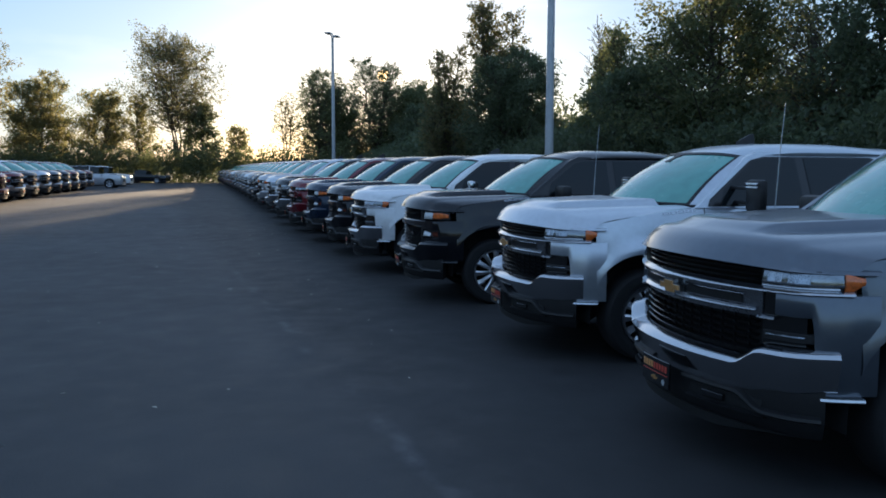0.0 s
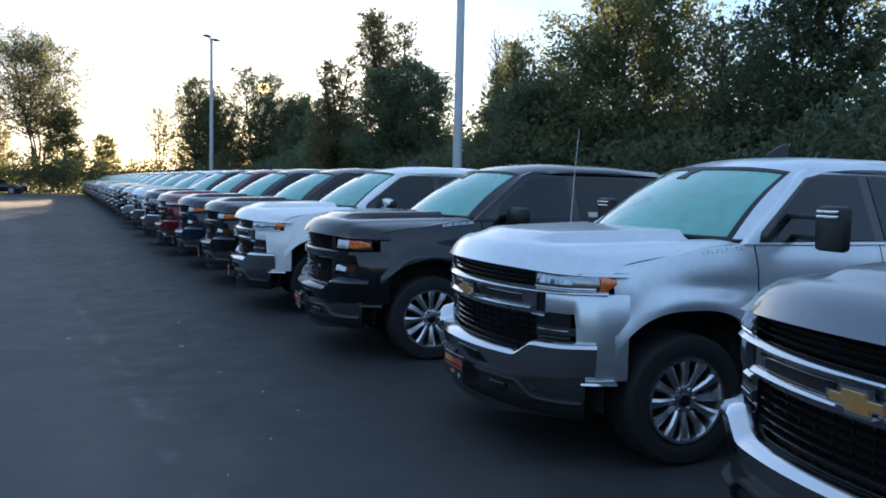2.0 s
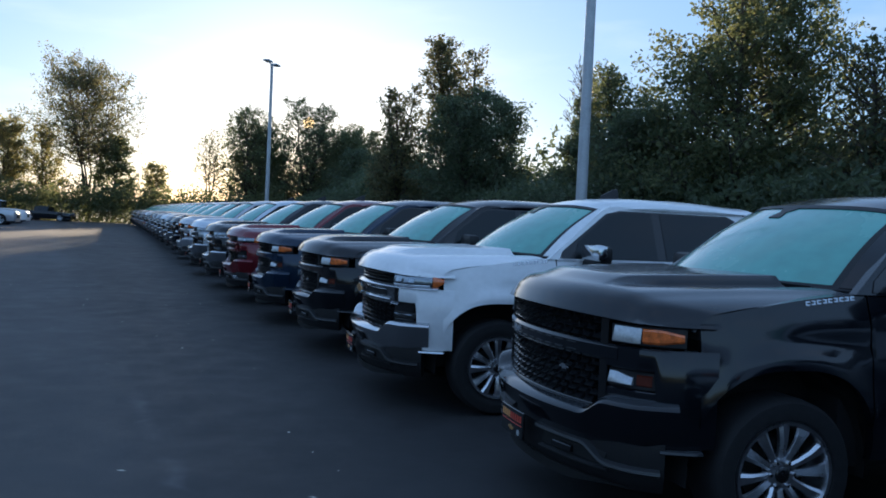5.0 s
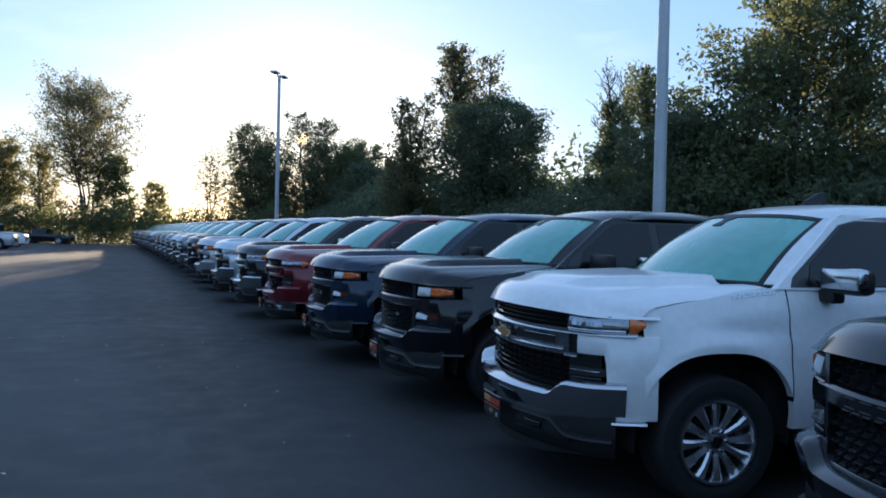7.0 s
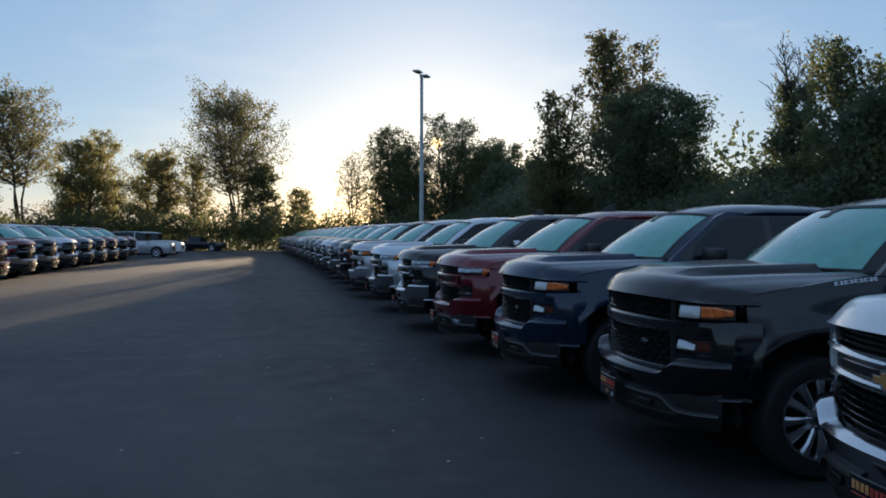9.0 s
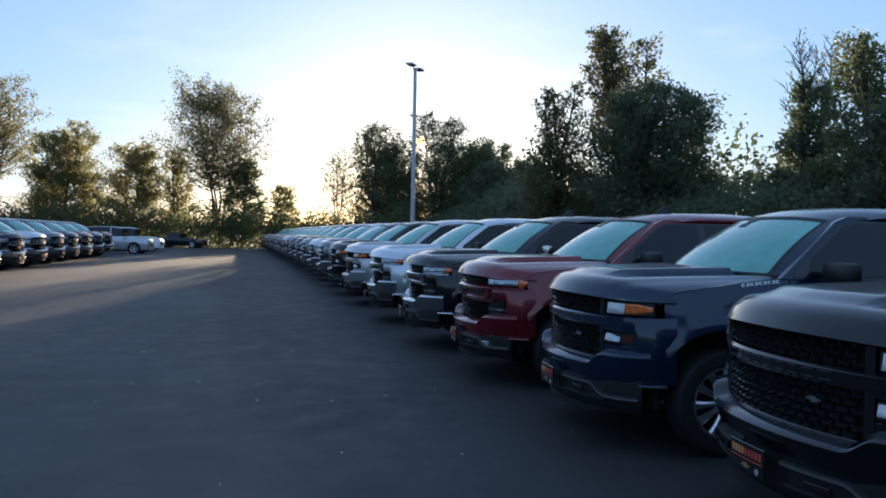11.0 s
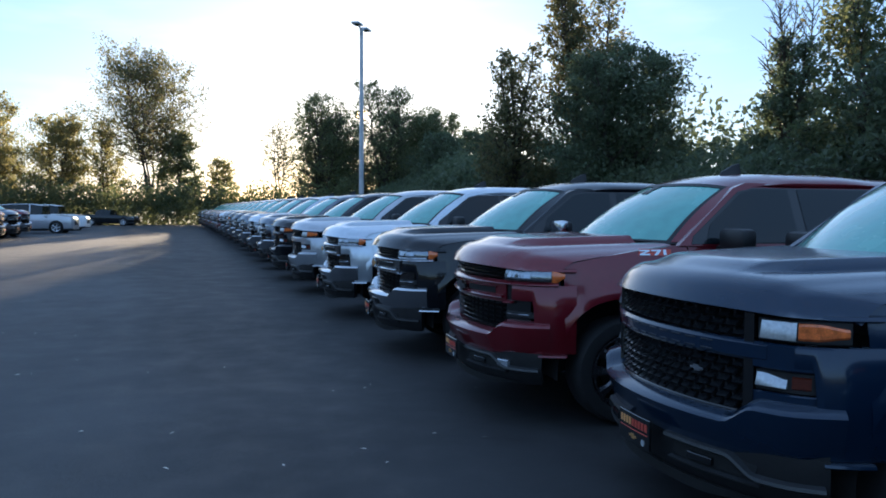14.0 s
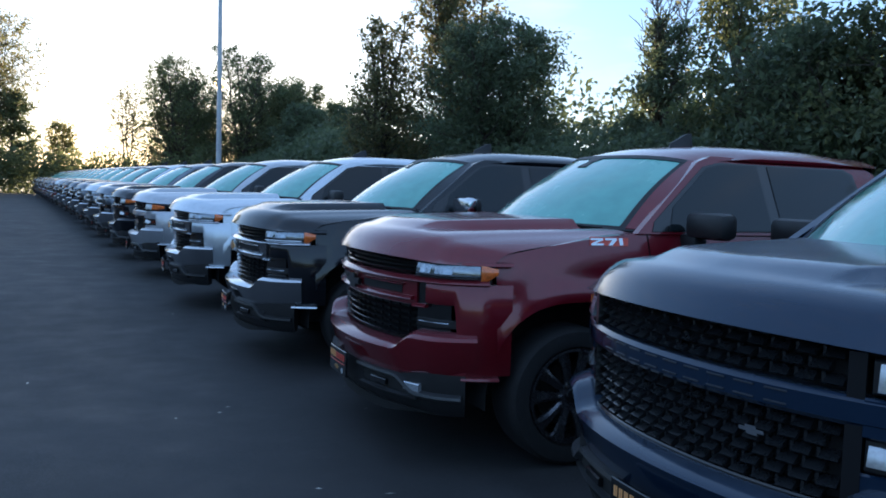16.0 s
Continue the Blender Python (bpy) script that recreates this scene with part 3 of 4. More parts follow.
            part("cheek", sw(0.66, 0.90, 0.938, 1.056, -0.08, 0.0), P, root)
            part("cheek_lower", sw(0.66, 0.88, 0.70, 0.832, -0.08, -0.01), P, root)
        else:
            housing = part("headlamp", sw(0.655, 0.955, 1.075, 1.188, -0.08, -0.012, 14), M["gloss"], root)
            part("lamp_lens", sweep(lambda s: [(-0.04, 1.114), (0.004, 1.114), (0.006, 1.122), (-0.014, 1.182), (-0.04, 1.186)], 0.668 * g, 0.928 * g, 14), M["headlens"], housing, "clear lens")
            for c0 in (0.725, 0.82):
                part("projector", sweep(lambda s: [(-0.03, 1.122), (0.007, 1.124), (-0.003, 1.150), (-0.010, 1.170), (-0.03, 1.172)], (c0 - 0.034) * g, (c0 + 0.034) * g, 5), M["lens"], housing, "dark projector bowl")
            def turn(s):
                e = step(0.935, 0.968, abs(s))
                lo, hi = 1.088 + 0.034 * e * e, 1.182 - 0.016 * e
                return [(-0.03, lo), (-0.004, lo + 0.004), (0.004, lo + 0.02), (0.004, hi - 0.02), (-0.004, hi - 0.004), (-0.03, hi)]
            part("turn_lens", sweep(turn, 0.930 * g, 0.968 * g, 8), M["amber"], housing, "amber lens")
            part("running_light", sw(0.665, 0.92, 1.098, 1.110, -0.014, 0.006, 10), M["reflector"] if lt else M["gloss"], housing)
            part("cheek", sw(0.66, 0.85, 0.72, 1.072, -0.08, -0.03, 8), M["gloss"], root)
            part("cheek_trim", slant(0.645 * g, 0.732 * g, 0.922, 0.943, -0.05, 0.010, 8), bar, root)
            fog = part("fog_lamp", sw(0.67, 0.87, 0.815, 0.862, -0.06, -0.012, 8), M["trim"], root)
            part("fog_lens", sw(0.685, 0.845, 0.838, 0.848, -0.014, -0.004, 8), M["lens"], fog, "clear lens bar")
        # body-coloured cheek below the lamp
        z_top = 1.070 if not custom else 1.055

        def cheek_edge(s):
            return lerp(0.95, 0.555, step(0.862, 0.884, abs(s)))
        part("fender_nose", sweep(lambda s: [(q - 0.016 * step(0.92, 1.0, abs(s)), z) for q, z in ((-0.06, cheek_edge(s)), (-0.004, cheek_edge(s)), (0.003, cheek_edge(s) + 0.012), (0.003, lerp(cheek_edge(s), z_top, 0.6)), (0.0, z_top - 0.008), (-0.006, z_top), (-0.06, z_top + 0.002))], (0.82 if custom else 0.735) * g, 1.0 * g, 44), P, root, angle=50)
        part("fender_top", sweep(lambda s: [(-0.06, 1.176), (-0.006, 1.176), (-0.02, 1.192), (-0.08, 1.200)], 0.88 * g, 1.0 * g, 6), P, root)
        part("bumper_end", sw(0.83, 0.900, 0.46, 0.735, -0.06, 0.006), M["trim"] if not rst else P, root)
        part("end_trim", sweep(lambda s: [(-0.03, 0.528), (0.016, 0.528), (0.026, 0.536), (0.022, 0.548), (0.006, 0.553), (-0.03, 0.553)], 0.888 * g, 0.975 * g, 8), M["chrome"] if lt else P, root)
    # bumper
    def bump_top(s):
        return lerp(0.715, 0.80, step(0.56, 0.70, abs(s)))

    def bump(s):
        zt = bump_top(s)
        e = step(0.80, 0.92, abs(s))
        zl = lerp(0.515, 0.56, step(0.5, 0.8, abs(s)))
        return [(-0.09, zt - 0.01), (-0.02, zt), (0.058 - 0.035 * e, zt - 0.022), (0.078 - 0.035 * e, zt - 0.045), (0.034 - 0.03 * e, zl + 0.02), (0.020 - 0.03 * e, zl), (-0.05, zl)]
    part("front_bumper", sweep(bump, -0.925, 0.925, 60), M["chrome"] if lt else P, root, "chromed bumper" if lt else "painted bumper")
    val = lambda s: [(-0.10, 0.53), (0.018, lerp(0.515, 0.56, step(0.5, 0.8, abs(s)))), (0.022, 0.42), (-0.005, 0.345), (-0.03, 0.315), (-0.12, 0.33)]
    part("lower_valance", sweep(val, -0.90, 0.90, 40), M["trim"], root)
    for g in (-1, 1):
        part("tow_hook_bay", sweep(lambda s: [(0.015, lerp(0.412, 0.425, step(0.5, 0.7, abs(s)))), (0.027, 0.425), (0.030, lerp(0.492, 0.455, step(0.58, 0.72, abs(s)))), (0.015, 0.500)], 0.24 * g, 0.70 * g, 12), M["dark"], root)
        part("tow_hook", strip(0.36 * g, 0.50 * g, 0.435, 0.472, 0.028, 0.050, 6), M["gloss"], root)
        # a moulded lip runs over the bay, down its outer end and along the corner
        def lip(s):
            z = lerp(0.512, 0.432, step(0.56, 0.72, abs(s)))
            return [(0.0, z - 0.022), (0.040, z - 0.016), (0.060, z - 0.004), (0.056, z + 0.012), (0.010, z + 0.022)]
        part("bay_lip", sweep(lip, 0.20 * g, 0.89 * g, 30), M["satin"] if not lt else M["trim"], root)
        part("bay_sill", sweep(lambda s: [(0.0, 0.392), (0.040, 0.396), (0.046, 0.406), (0.010, 0.414)], 0.22 * g, 0.72 * g, 14), M["satin"] if not lt else M["trim"], root)
        if rst:
            part("fog_light", strip(0.64 * g, 0.74 * g, 0.44, 0.49, 0.02, 0.048, 4), M["clear"], root, "clear fog light")
    part("air_dam", sweep(lambda s: [(-0.06, 0.325), (-0.06, lerp(0.268, 0.318, step(0.35, 0.8, abs(s)))), (-0.012, lerp(0.268, 0.318, step(0.35, 0.8, abs(s)))), (-0.004, 0.325)], -0.80, 0.80, 30), M["dark"], root)
    # dealer plate
    lp = part("front_plate", strip(-0.155, 0.155, 0.405, 0.565, 0.095, 0.108, 4, 0.004), M["gloss"], root, "black plate with orange and red print")
    part("plate_print", join(*[strip(0.135 - 0.031 * i - d - 0.008, 0.135 - 0.031 * i - d, 0.500, 0.540, 0.1085, 0.1105, 1, 0.0005) for i in range(4) for d in (0.001, 0.013)]), M["plate_orange"], lp)
    part("plate_print", join(*[strip(0.135 - 0.031 * i - d - 0.008, 0.135 - 0.031 * i - d, 0.498, 0.538, 0.1085, 0.1105, 1, 0.0005) for i in range(4, 9) for d in (0.001, 0.013)], strip(-0.14, 0.14, 0.478, 0.483, 0.1085, 0.1105, 3, 0.0005)), M["plate_red"], lp)
    part("plate_badge", plate(bow_shape(0.07, 0.026), lambda a, b, o: nose(a, 0.445 + b, o + 0.1085), 0.002), M["gold"], lp)
    part("plate_seal", plate([(-0.10 + 0.016 * math.cos(k * math.pi / 6), 0.435 + 0.018 * math.sin(k * math.pi / 6)) for k in range(12)], lambda a, b, o: nose(a, b, o + 0.1085), 0.002), M["pole"], lp)
    # name badge on the fender's shoulder, as plain strokes
    for g in (1, -1):
        lift = lambda a, b, o: (a, -(side_y(a, b) + o + 0.0015), b)
        geo = []
        if rst:
            z0, h = top_line(1.22) - 0.050, 0.042
            for pts in (((0, 1), (1, 1), (1, 0.72), (0, 0.72)), ((0.62, 0.72), (1, 0.72), (0.38, 0.28), (0, 0.28)), ((0, 0.28), (1, 0.28), (1, 0), (0, 0)),
                        ((1.15, 1), (2.1, 1), (2.1, 0.72), (1.15, 0.72)), ((1.74, 0.72), (2.1, 0.72), (1.7, 0), (1.35, 0)), ((2.3, 1), (2.6, 1), (2.6, 0), (2.3, 0))):
                geo.append(plate([(1.095 + 0.085 * q, z0 + r * h) for q, r in pts], lift, 0.004))
        else:
            for i in range(9):
                x, z0, h, w = 1.10 + 0.036 * i, top_line(1.10 + 0.036 * i) - 0.028, 0.022, 0.028
                for a0, a1, b0, b1 in ((0, 0.95, 0, 0.26), (0.1, 1, 0.74, 1), (0.02 + 0.6 * (i % 2), 0.3 + 0.6 * (i % 2), 0.1, 0.9)):
                    geo.append(plate([(x + a0 * w, z0 + b0 * h), (x + a1 * w, z0 + b0 * h), (x + a1 * w, z0 + b1 * h), (x + a0 * w, z0 + b1 * h)], lift, 0.004))
        geo = join(*geo)
        part("name_badge", geo if g == 1 else mirrored(geo), M["chrome"], root)["kind"] = "stuff"
        if rst:
            z0 = top_line(1.22) - 0.058
            back = plate([(1.085, z0 + 0.008), (1.35, z0 + 0.002), (1.36, z0 + 0.050), (1.095, z0 + 0.058)], lambda a, b, o: (a, -(side_y(a, b) + o + 0.0005), b), 0.002)
            part("badge_outline", back if g == 1 else mirrored(back), M["plate_red"], root, "red badge outline")
    for x in WHEELS:
        for y in (-0.985, 0.985):
            wheel_parts(root, y, x, style)
    return root


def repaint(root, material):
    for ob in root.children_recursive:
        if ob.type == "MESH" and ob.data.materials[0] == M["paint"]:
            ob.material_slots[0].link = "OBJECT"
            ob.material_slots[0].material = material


# ---- ground ----
def asphalt_material():
    m = mat("worn_asphalt_row_shade", (0.045, 0.045, 0.048), 0.75)
    nt = m.node_tree
    b = nt.nodes["Principled BSDF"]
    tc = nt.nodes.new("ShaderNodeTexCoord")

    def noise_node(scale, detail, rough=0.6):
        n = nt.nodes.new("ShaderNodeTexNoise")
        n.inputs["Scale"].default_value, n.inputs["Detail"].default_value, n.inputs["Roughness"].default_value = scale, detail, rough
        nt.links.new(tc.outputs["Object"], n.inputs["Vector"])
        return n

    def mul(a, k0, k1, lo, hi):
        mr = nt.nodes.new("ShaderNodeMapRange")
        for key, v in (("From Min", k0), ("From Max", k1), ("To Min", lo), ("To Max", hi)):
            mr.inputs[key].default_value = v
        nt.links.new(a, mr.inputs["Value"])
        return mr.outputs[0]

    def math_node(op, a, c):
        n = nt.nodes.new("ShaderNodeMath")
        n.operation = op
        for i, v in enumerate((a, c)):
            if isinstance(v, (int, float)):
                n.inputs[i].default_value = v
            else:
                nt.links.new(v, n.inputs[i])
        return n.outputs[0]

    big, mid, fine = noise_node(0.22, 4), noise_node(2.3, 5), noise_node(140, 2)
    v = math_node("MULTIPLY", mul(big.outputs["Fac"], 0.3, 0.7, 0.75, 1.25), mul(mid.outputs["Fac"], 0.3, 0.7, 0.85, 1.15))
    v = math_node("MULTIPLY", v, mul(fine.outputs["Fac"], 0.3, 0.75, 0.6, 1.5))
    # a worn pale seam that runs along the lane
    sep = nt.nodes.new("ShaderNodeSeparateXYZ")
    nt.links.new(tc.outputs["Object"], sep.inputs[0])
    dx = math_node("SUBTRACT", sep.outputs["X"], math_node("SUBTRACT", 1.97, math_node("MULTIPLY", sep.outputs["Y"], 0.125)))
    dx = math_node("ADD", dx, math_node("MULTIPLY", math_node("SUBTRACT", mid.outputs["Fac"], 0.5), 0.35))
    # darker right of it: the trucks' shade along the row, put into the colour
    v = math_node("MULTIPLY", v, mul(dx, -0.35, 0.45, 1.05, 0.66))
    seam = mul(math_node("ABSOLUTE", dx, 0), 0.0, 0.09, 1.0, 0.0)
    patch = mul(noise_node(1.1, 4).outputs["Fac"], 0.48, 0.66, 0.0, 1.0)
    v = math_node("ADD", v, math_node("MULTIPLY", math_node("MULTIPLY", seam, math_node("MULTIPLY", patch, mul(sep.outputs["Y"], 9.0, 15.0, 1.0, 0.0))), 1.5))
    hsv = nt.nodes.new("ShaderNodeHueSaturation")
    hsv.inputs["Color"].default_value = (0.053, 0.053, 0.055, 1)
    nt.links.new(v, hsv.inputs["Value"])
    nt.links.new(hsv.outputs[0], b.inputs["Base Color"])
    nt.links.new(mul(mid.outputs["Fac"], 0.3, 0.7, 0.62, 0.85), b.inputs["Roughness"])
    b.inputs["Specular IOR Level"].default_value = 0.35
    bp = nt.nodes.new("ShaderNodeBump")
    bp.inputs["Strength"].default_value, bp.inputs["Distance"].default_value = 0.5, 0.004
    nt.links.new(fine.outputs["Fac"], bp.inputs["Height"])
    nt.links.new(bp.outputs[0], b.inputs["Normal"])
    return m


def ground_z(y):
    """The lot climbs a little along the row."""
    return 0.0062 * (min(max(y, 11), 31) - 11) + 0.07 * step(31, 52, y)


soil = mat("rough_grass", (0.05, 0.06, 0.025), 0.95, vary=0.45, scale=0.4, bump=0.6, bump_scale=8)
ys = [-1500, -200, -62] + [8 + 2 * k for k in range(26)] + [95, 200, 1500]
xs = [-1500, -300, -62, 0, 14, 60, 300, 1500]
ob = part("ground", grid(lambda u, v: (xs[round(u * (len(xs) - 1))], ys[round(v * (len(ys) - 1))], ground_z(ys[round(v * (len(ys) - 1))]) - 0.05), len(xs) - 1, len(ys) - 1), soil)
tagged(ob, "rough grass and soil reaching the horizon", "ground", kind="structure")
lot_y = [-60] + [8 + 1.5 * k for k in range(32)] + [96]
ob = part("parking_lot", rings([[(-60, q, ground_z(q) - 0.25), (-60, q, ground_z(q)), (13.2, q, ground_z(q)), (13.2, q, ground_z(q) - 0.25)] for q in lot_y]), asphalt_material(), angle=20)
tagged(ob, "dark worn asphalt of the car park, shade beside the trucks painted in", "asphalt", kind="structure")


# ---- trees ----
def leaf_geo(centres, size, rng, squash=0.8):
    n = len(centres)
    a = rng.normal(size=(n, 3))
    a /= np.linalg.norm(a, axis=1)[:, None]
    b = np.cross(a, rng.normal(size=(n, 3)))
    b /= np.linalg.norm(b, axis=1)[:, None]
    k = size * rng.uniform(0.6, 1.35, (n, 1))
    c = np.asarray(centres)
    bend = np.cross(a, b) * k * 0.25
    v = np.stack([c - a * k, c - b * k * 0.55 + bend, c + a * k, c + b * k * 0.55 + bend], 1).reshape(-1, 3)
    f = np.arange(4 * n).reshape(-1, 4)
    return v, f


def leaf_part(name, centres, size, material, rng, parent=None):
    v, f = leaf_geo(centres, size, rng)
    me = bpy.data.meshes.new(name)
    me.from_pydata(v.tolist(), [], f.tolist())
    me.materials.append(material)
    ob = new(name, me)
    ob.parent = parent
    return ob


def tree(h, w, base, leaf, n, size, seed, stems=1, airy=0.0, point=0.5, trunk=0.16):
    """h: height; w: crown's width; base: where the crown begins; airy: how far the leaves keep to twig ends; point: 0 domed, 1 conical."""
    rng = np.random.default_rng(seed)
    root = bpy.data.objects.new("tree", None)
    scene.collection.objects.link(root)
    tubes, tips = [], []
    for s in range(stems):
        ang = rng.uniform(0, 6.28)
        lean = Vector((math.cos(ang), math.sin(ang), 0)) * (0.0 if stems == 1 else w * 0.13)
        top = h * rng.uniform(0.9, 1.0) if s else h
        pts = [Vector((0, 0, -0.1)) + lean * (k / 6) ** 1.3 * 1.6 + Vector((rng.normal() * 0.08, rng.normal() * 0.08, 0)) * (k > 0) * h / 8 + Vector((0, 0, top * 0.94 * k / 6)) for k in range(7)]
        tubes.append(tube(pts, [trunk * (1 - 0.88 * k / 6) for k in range(7)], 7))
        nb = int((24 + h * 2.0) * (1 - 0.45 * airy))
        for i in range(nb):
            t = (i + rng.uniform(0, 1)) / nb
            z = lerp(base, top * 0.96, t)
            k = min(5.999, z / (top * 0.94) * 6)
            p0 = pts[int(k)].lerp(pts[int(k) + 1], k - int(k))
            prof = (1.03 - t) ** (0.22 + 0.5 * point) * min(1, 0.65 + 1.6 * t)
            ln = max(0.5, w / 2 * prof * rng.uniform(0.72, 1.2) / (1 if stems == 1 else 1.15))
            a = i * 2.4 + rng.uniform(-0.6, 0.6)
            d = Vector((math.cos(a), math.sin(a), lerp(0.1, 1.0, t ** 1.5) + 0.4 * airy + rng.uniform(-0.2, 0.3)))
            d.normalize()
            p1, p2 = p0 + d * ln * 0.55, p0 + d * ln + Vector((0, 0, ln * 0.1))
            r0 = max(0.02, trunk * 0.4 * (1 - 0.7 * t))
            tubes.append(tube([p0, p1, p2], [r0, r0 * 0.55, 0.012], 5))
            tips.append((p0.lerp(p2, 0.35), p2 + d * ln * 0.08, ln))
            for j in range(4):
                e = d * 0.8 + Vector((rng.normal(), rng.normal(), rng.normal() * 0.6 + 0.3)) * 0.75
                e.normalize()
                q0 = p0.lerp(p2, rng.uniform(0.3, 0.9))
                q1 = q0 + e * ln * rng.uniform(0.25, 0.5)
                tubes.append(tube([q0, q1], [r0 * 0.35, 0.008], 4))
                tips.append((q0.lerp(q1, 0.3), q1, ln * 0.6))
    part("trunk", join(*tubes), M["bark"], root)
    lo, hi, ln = (np.array([tuple(q[0]) for q in tips]), np.array([tuple(q[1]) for q in tips]), np.array([q[2] for q in tips]))
    weight = ln * rng.uniform(0.25, 1, len(ln))
    pick = rng.choice(len(ln), n, p=weight / weight.sum())
    along = rng.uniform(0, 1, (n, 1)) ** 0.75
    spread = (0.12 + 0.15 * ln[pick][:, None] * (1.15 - along * 0.75)) * (1 - 0.35 * airy)
    lobes = lo[pick] + (hi - lo)[pick] * along + np.clip(rng.normal(size=(n, 3)), -1.8, 1.8) * spread * np.array([1, 1, 0.8])
    lobes[:, 2] = np.maximum(lobes[:, 2], base * 0.6)
    leaf_part("crown", lobes, size, leaf, rng, root)
    return root


def put(ob, x, y, turn=0, k=1.0):
    ob.matrix_basis = pose(x, y, ground_z(y), 0, 0, turn) @ Matrix.Scale(k, 4)
    return ob


TALL = "tall sparse tree with thin stems and olive leaves"
for h, w, base, leaf, n, size, seed, stems, airy, point, x, y, label in (
        # along the verge beside the parked row
        (10.2, 9.0, 0.8, "leaf_mid", 44000, 0.082, 1, 3, 0.0, 0.75, 18.4, 27.3, "large dense green tree, crown top catching gold light"),
        (5.6, 6.5, 0.6, "leaf_dark", 14000, 0.095, 25, 3, 0.0, 0.3, 17.2, 30.5, "low dark green tree beside the large one"),
        (7.4, 4.6, 2.0, "leaf_sparse", 2600, 0.09, 26, 3, 0.5, 0.4, 18.6, 22.2, "thin sparse brushy tree with pale leaves"),
        (8.6, 6.0, 0.8, "leaf_dark", 24000, 0.085, 2, 2, 0.0, 0.5, 19.6, 19.3, "dark green tree in the verge"),
        (9.4, 7.5, 0.8, "leaf_dark", 28000, 0.085, 3, 2, 0.0, 0.4, 20.0, 12.5, "broad dark green tree in the verge"),
        (9.6, 7.5, 0.8, "leaf_dark", 20000, 0.1, 10, 2, 0.0, 0.4, 21.0, 5.5, "tall dark green tree in the verge"),
        (8.3, 5.6, 0.8, "leaf_mid", 13000, 0.085, 4, 3, 0.25, 0.6, 18.2, 33.6, "dense green tree with yellowing top"),
        (9.7, 2.6, 5.4, "leaf_sparse", 120, 0.08, 5, 4, 0.9, 0.4, 18.9, 38.5, "nearly bare thin tree above the hedge"),
        (7.8, 3.4, 1.2, "leaf_dark", 9000, 0.09, 6, 2, 0.2, 0.7, 18.3, 38.3, "dark shrubby tree above the hedge"),
        (13.1, 5.8, 1.0, "leaf_sparse", 15000, 0.105, 7, 4, 0.35, 0.4, 17.0, 51.0, "tall pale green tree with yellowing leaves"),
        (9.0, 6.5, 0.5, "leaf_dark", 40000, 0.085, 8, 3, 0.0, 0.35, 16.5, 46.3, "round dark green tree in the verge"),
        (10.0, 5.4, 0.8, "leaf_sparse", 8500, 0.10, 9, 3, 0.3, 0.8, 14.1, 53.5, "pale yellowing conical tree"),
        # round the far end
        (13.8, 9.0, 0.8, "leaf_mid", 19000, 0.115, 11, 4, 0.35, 0.3, 10.2, 101.0, "green tree with an open top"),
        (15.2, 10.0, 0.8, "leaf_mid", 19000, 0.115, 12, 4, 0.2, 0.3, 16.6, 101.0, "dense green tree with the low sun behind it"),
        (11.6, 9.0, 0.5, "leaf_mid", 22000, 0.125, 28, 4, 0.15, 0.25, 12.6, 106.0, "green tree filling the far treeline"),
        (12.6, 10.0, 0.5, "leaf_mid", 28000, 0.125, 29, 4, 0.1, 0.2, 20.8, 107.0, "broad green tree filling the far treeline"),
        (12.2, 9.5, 0.8, "leaf_mid", 24000, 0.12, 13, 4, 0.25, 0.5, 22.0, 99.5, "green tree with upswept boughs"),
        (10.2, 9.5, 0.6, "leaf_dark", 20000, 0.14, 14, 3, 0.0, 0.4, 26.5, 97.5, "dark green tree at the far corner"),
        (8.6, 8.0, 0.5, "leaf_dark", 14000, 0.14, 27, 3, 0.0, 0.3, 21.0, 90.0, "low dark tree before the far corner"),
        (11.0, 5.0, 4.5, "leaf_sparse", 800, 0.13, 15, 3, 0.8, 0.3, 5.5, 101.0, "slender sparse tree with thin stems"),
        (6.6, 4.0, 2.0, "leaf_gold", 2200, 0.14, 16, 2, 0.4, 0.2, -0.4, 101.5, "small yellow-leaved tree above the scrub"),
        (16.3, 12.0, 5.8, "leaf_sparse", 17000, 0.125, 17, 5, 0.45, 0.1, -7.1, 101.5, TALL),
        (9.4, 5.4, 1.0, "leaf_mid", 8000, 0.14, 18, 2, 0.1, 0.2, -4.6, 100.0, "small leafy tree under the tall one"),
        (10.4, 6.0, 2.0, "leaf_gold", 4200, 0.13, 19, 2, 0.5, 0.5, -11.4, 102.0, "thin tree with sparse orange leaves"),
        (10.4, 8.2, 1.2, "leaf_gold", 13000, 0.13, 20, 3, 0.2, 0.3, -16.0, 100.5, "bushy tree with yellow-green leaves"),
        (12.0, 10.0, 0.5, "leaf_gold", 24000, 0.13, 21, 3, 0.05, 0.5, -22.4, 99.5, "dense tree with yellow-green leaves"),
        (16.8, 10.0, 6.5, "leaf_sparse", 10000, 0.14, 22, 4, 0.5, 0.12, -29.0, 101.0, TALL),
        (13.0, 11.0, 1.2, "leaf_mid", 20000, 0.14, 23, 3, 0.15, 0.3, -37.5, 102.0, "green tree at the end of the lot"),
        (15.5, 11.0, 3.0, "leaf_sparse", 12000, 0.14, 24, 3, 0.4, 0.2, -47.0, 102.0, TALL)):
    t = put(tree(h, w, base, M[leaf], n, size, seed, stems, airy, point, (0.10 + h * 0.009) * (0.6 if base > 4 else 1)), x, y, seed * 37)
    tagged(t, label, "tree", "verge trees" if x > 13 and y < 60 else "far trees")


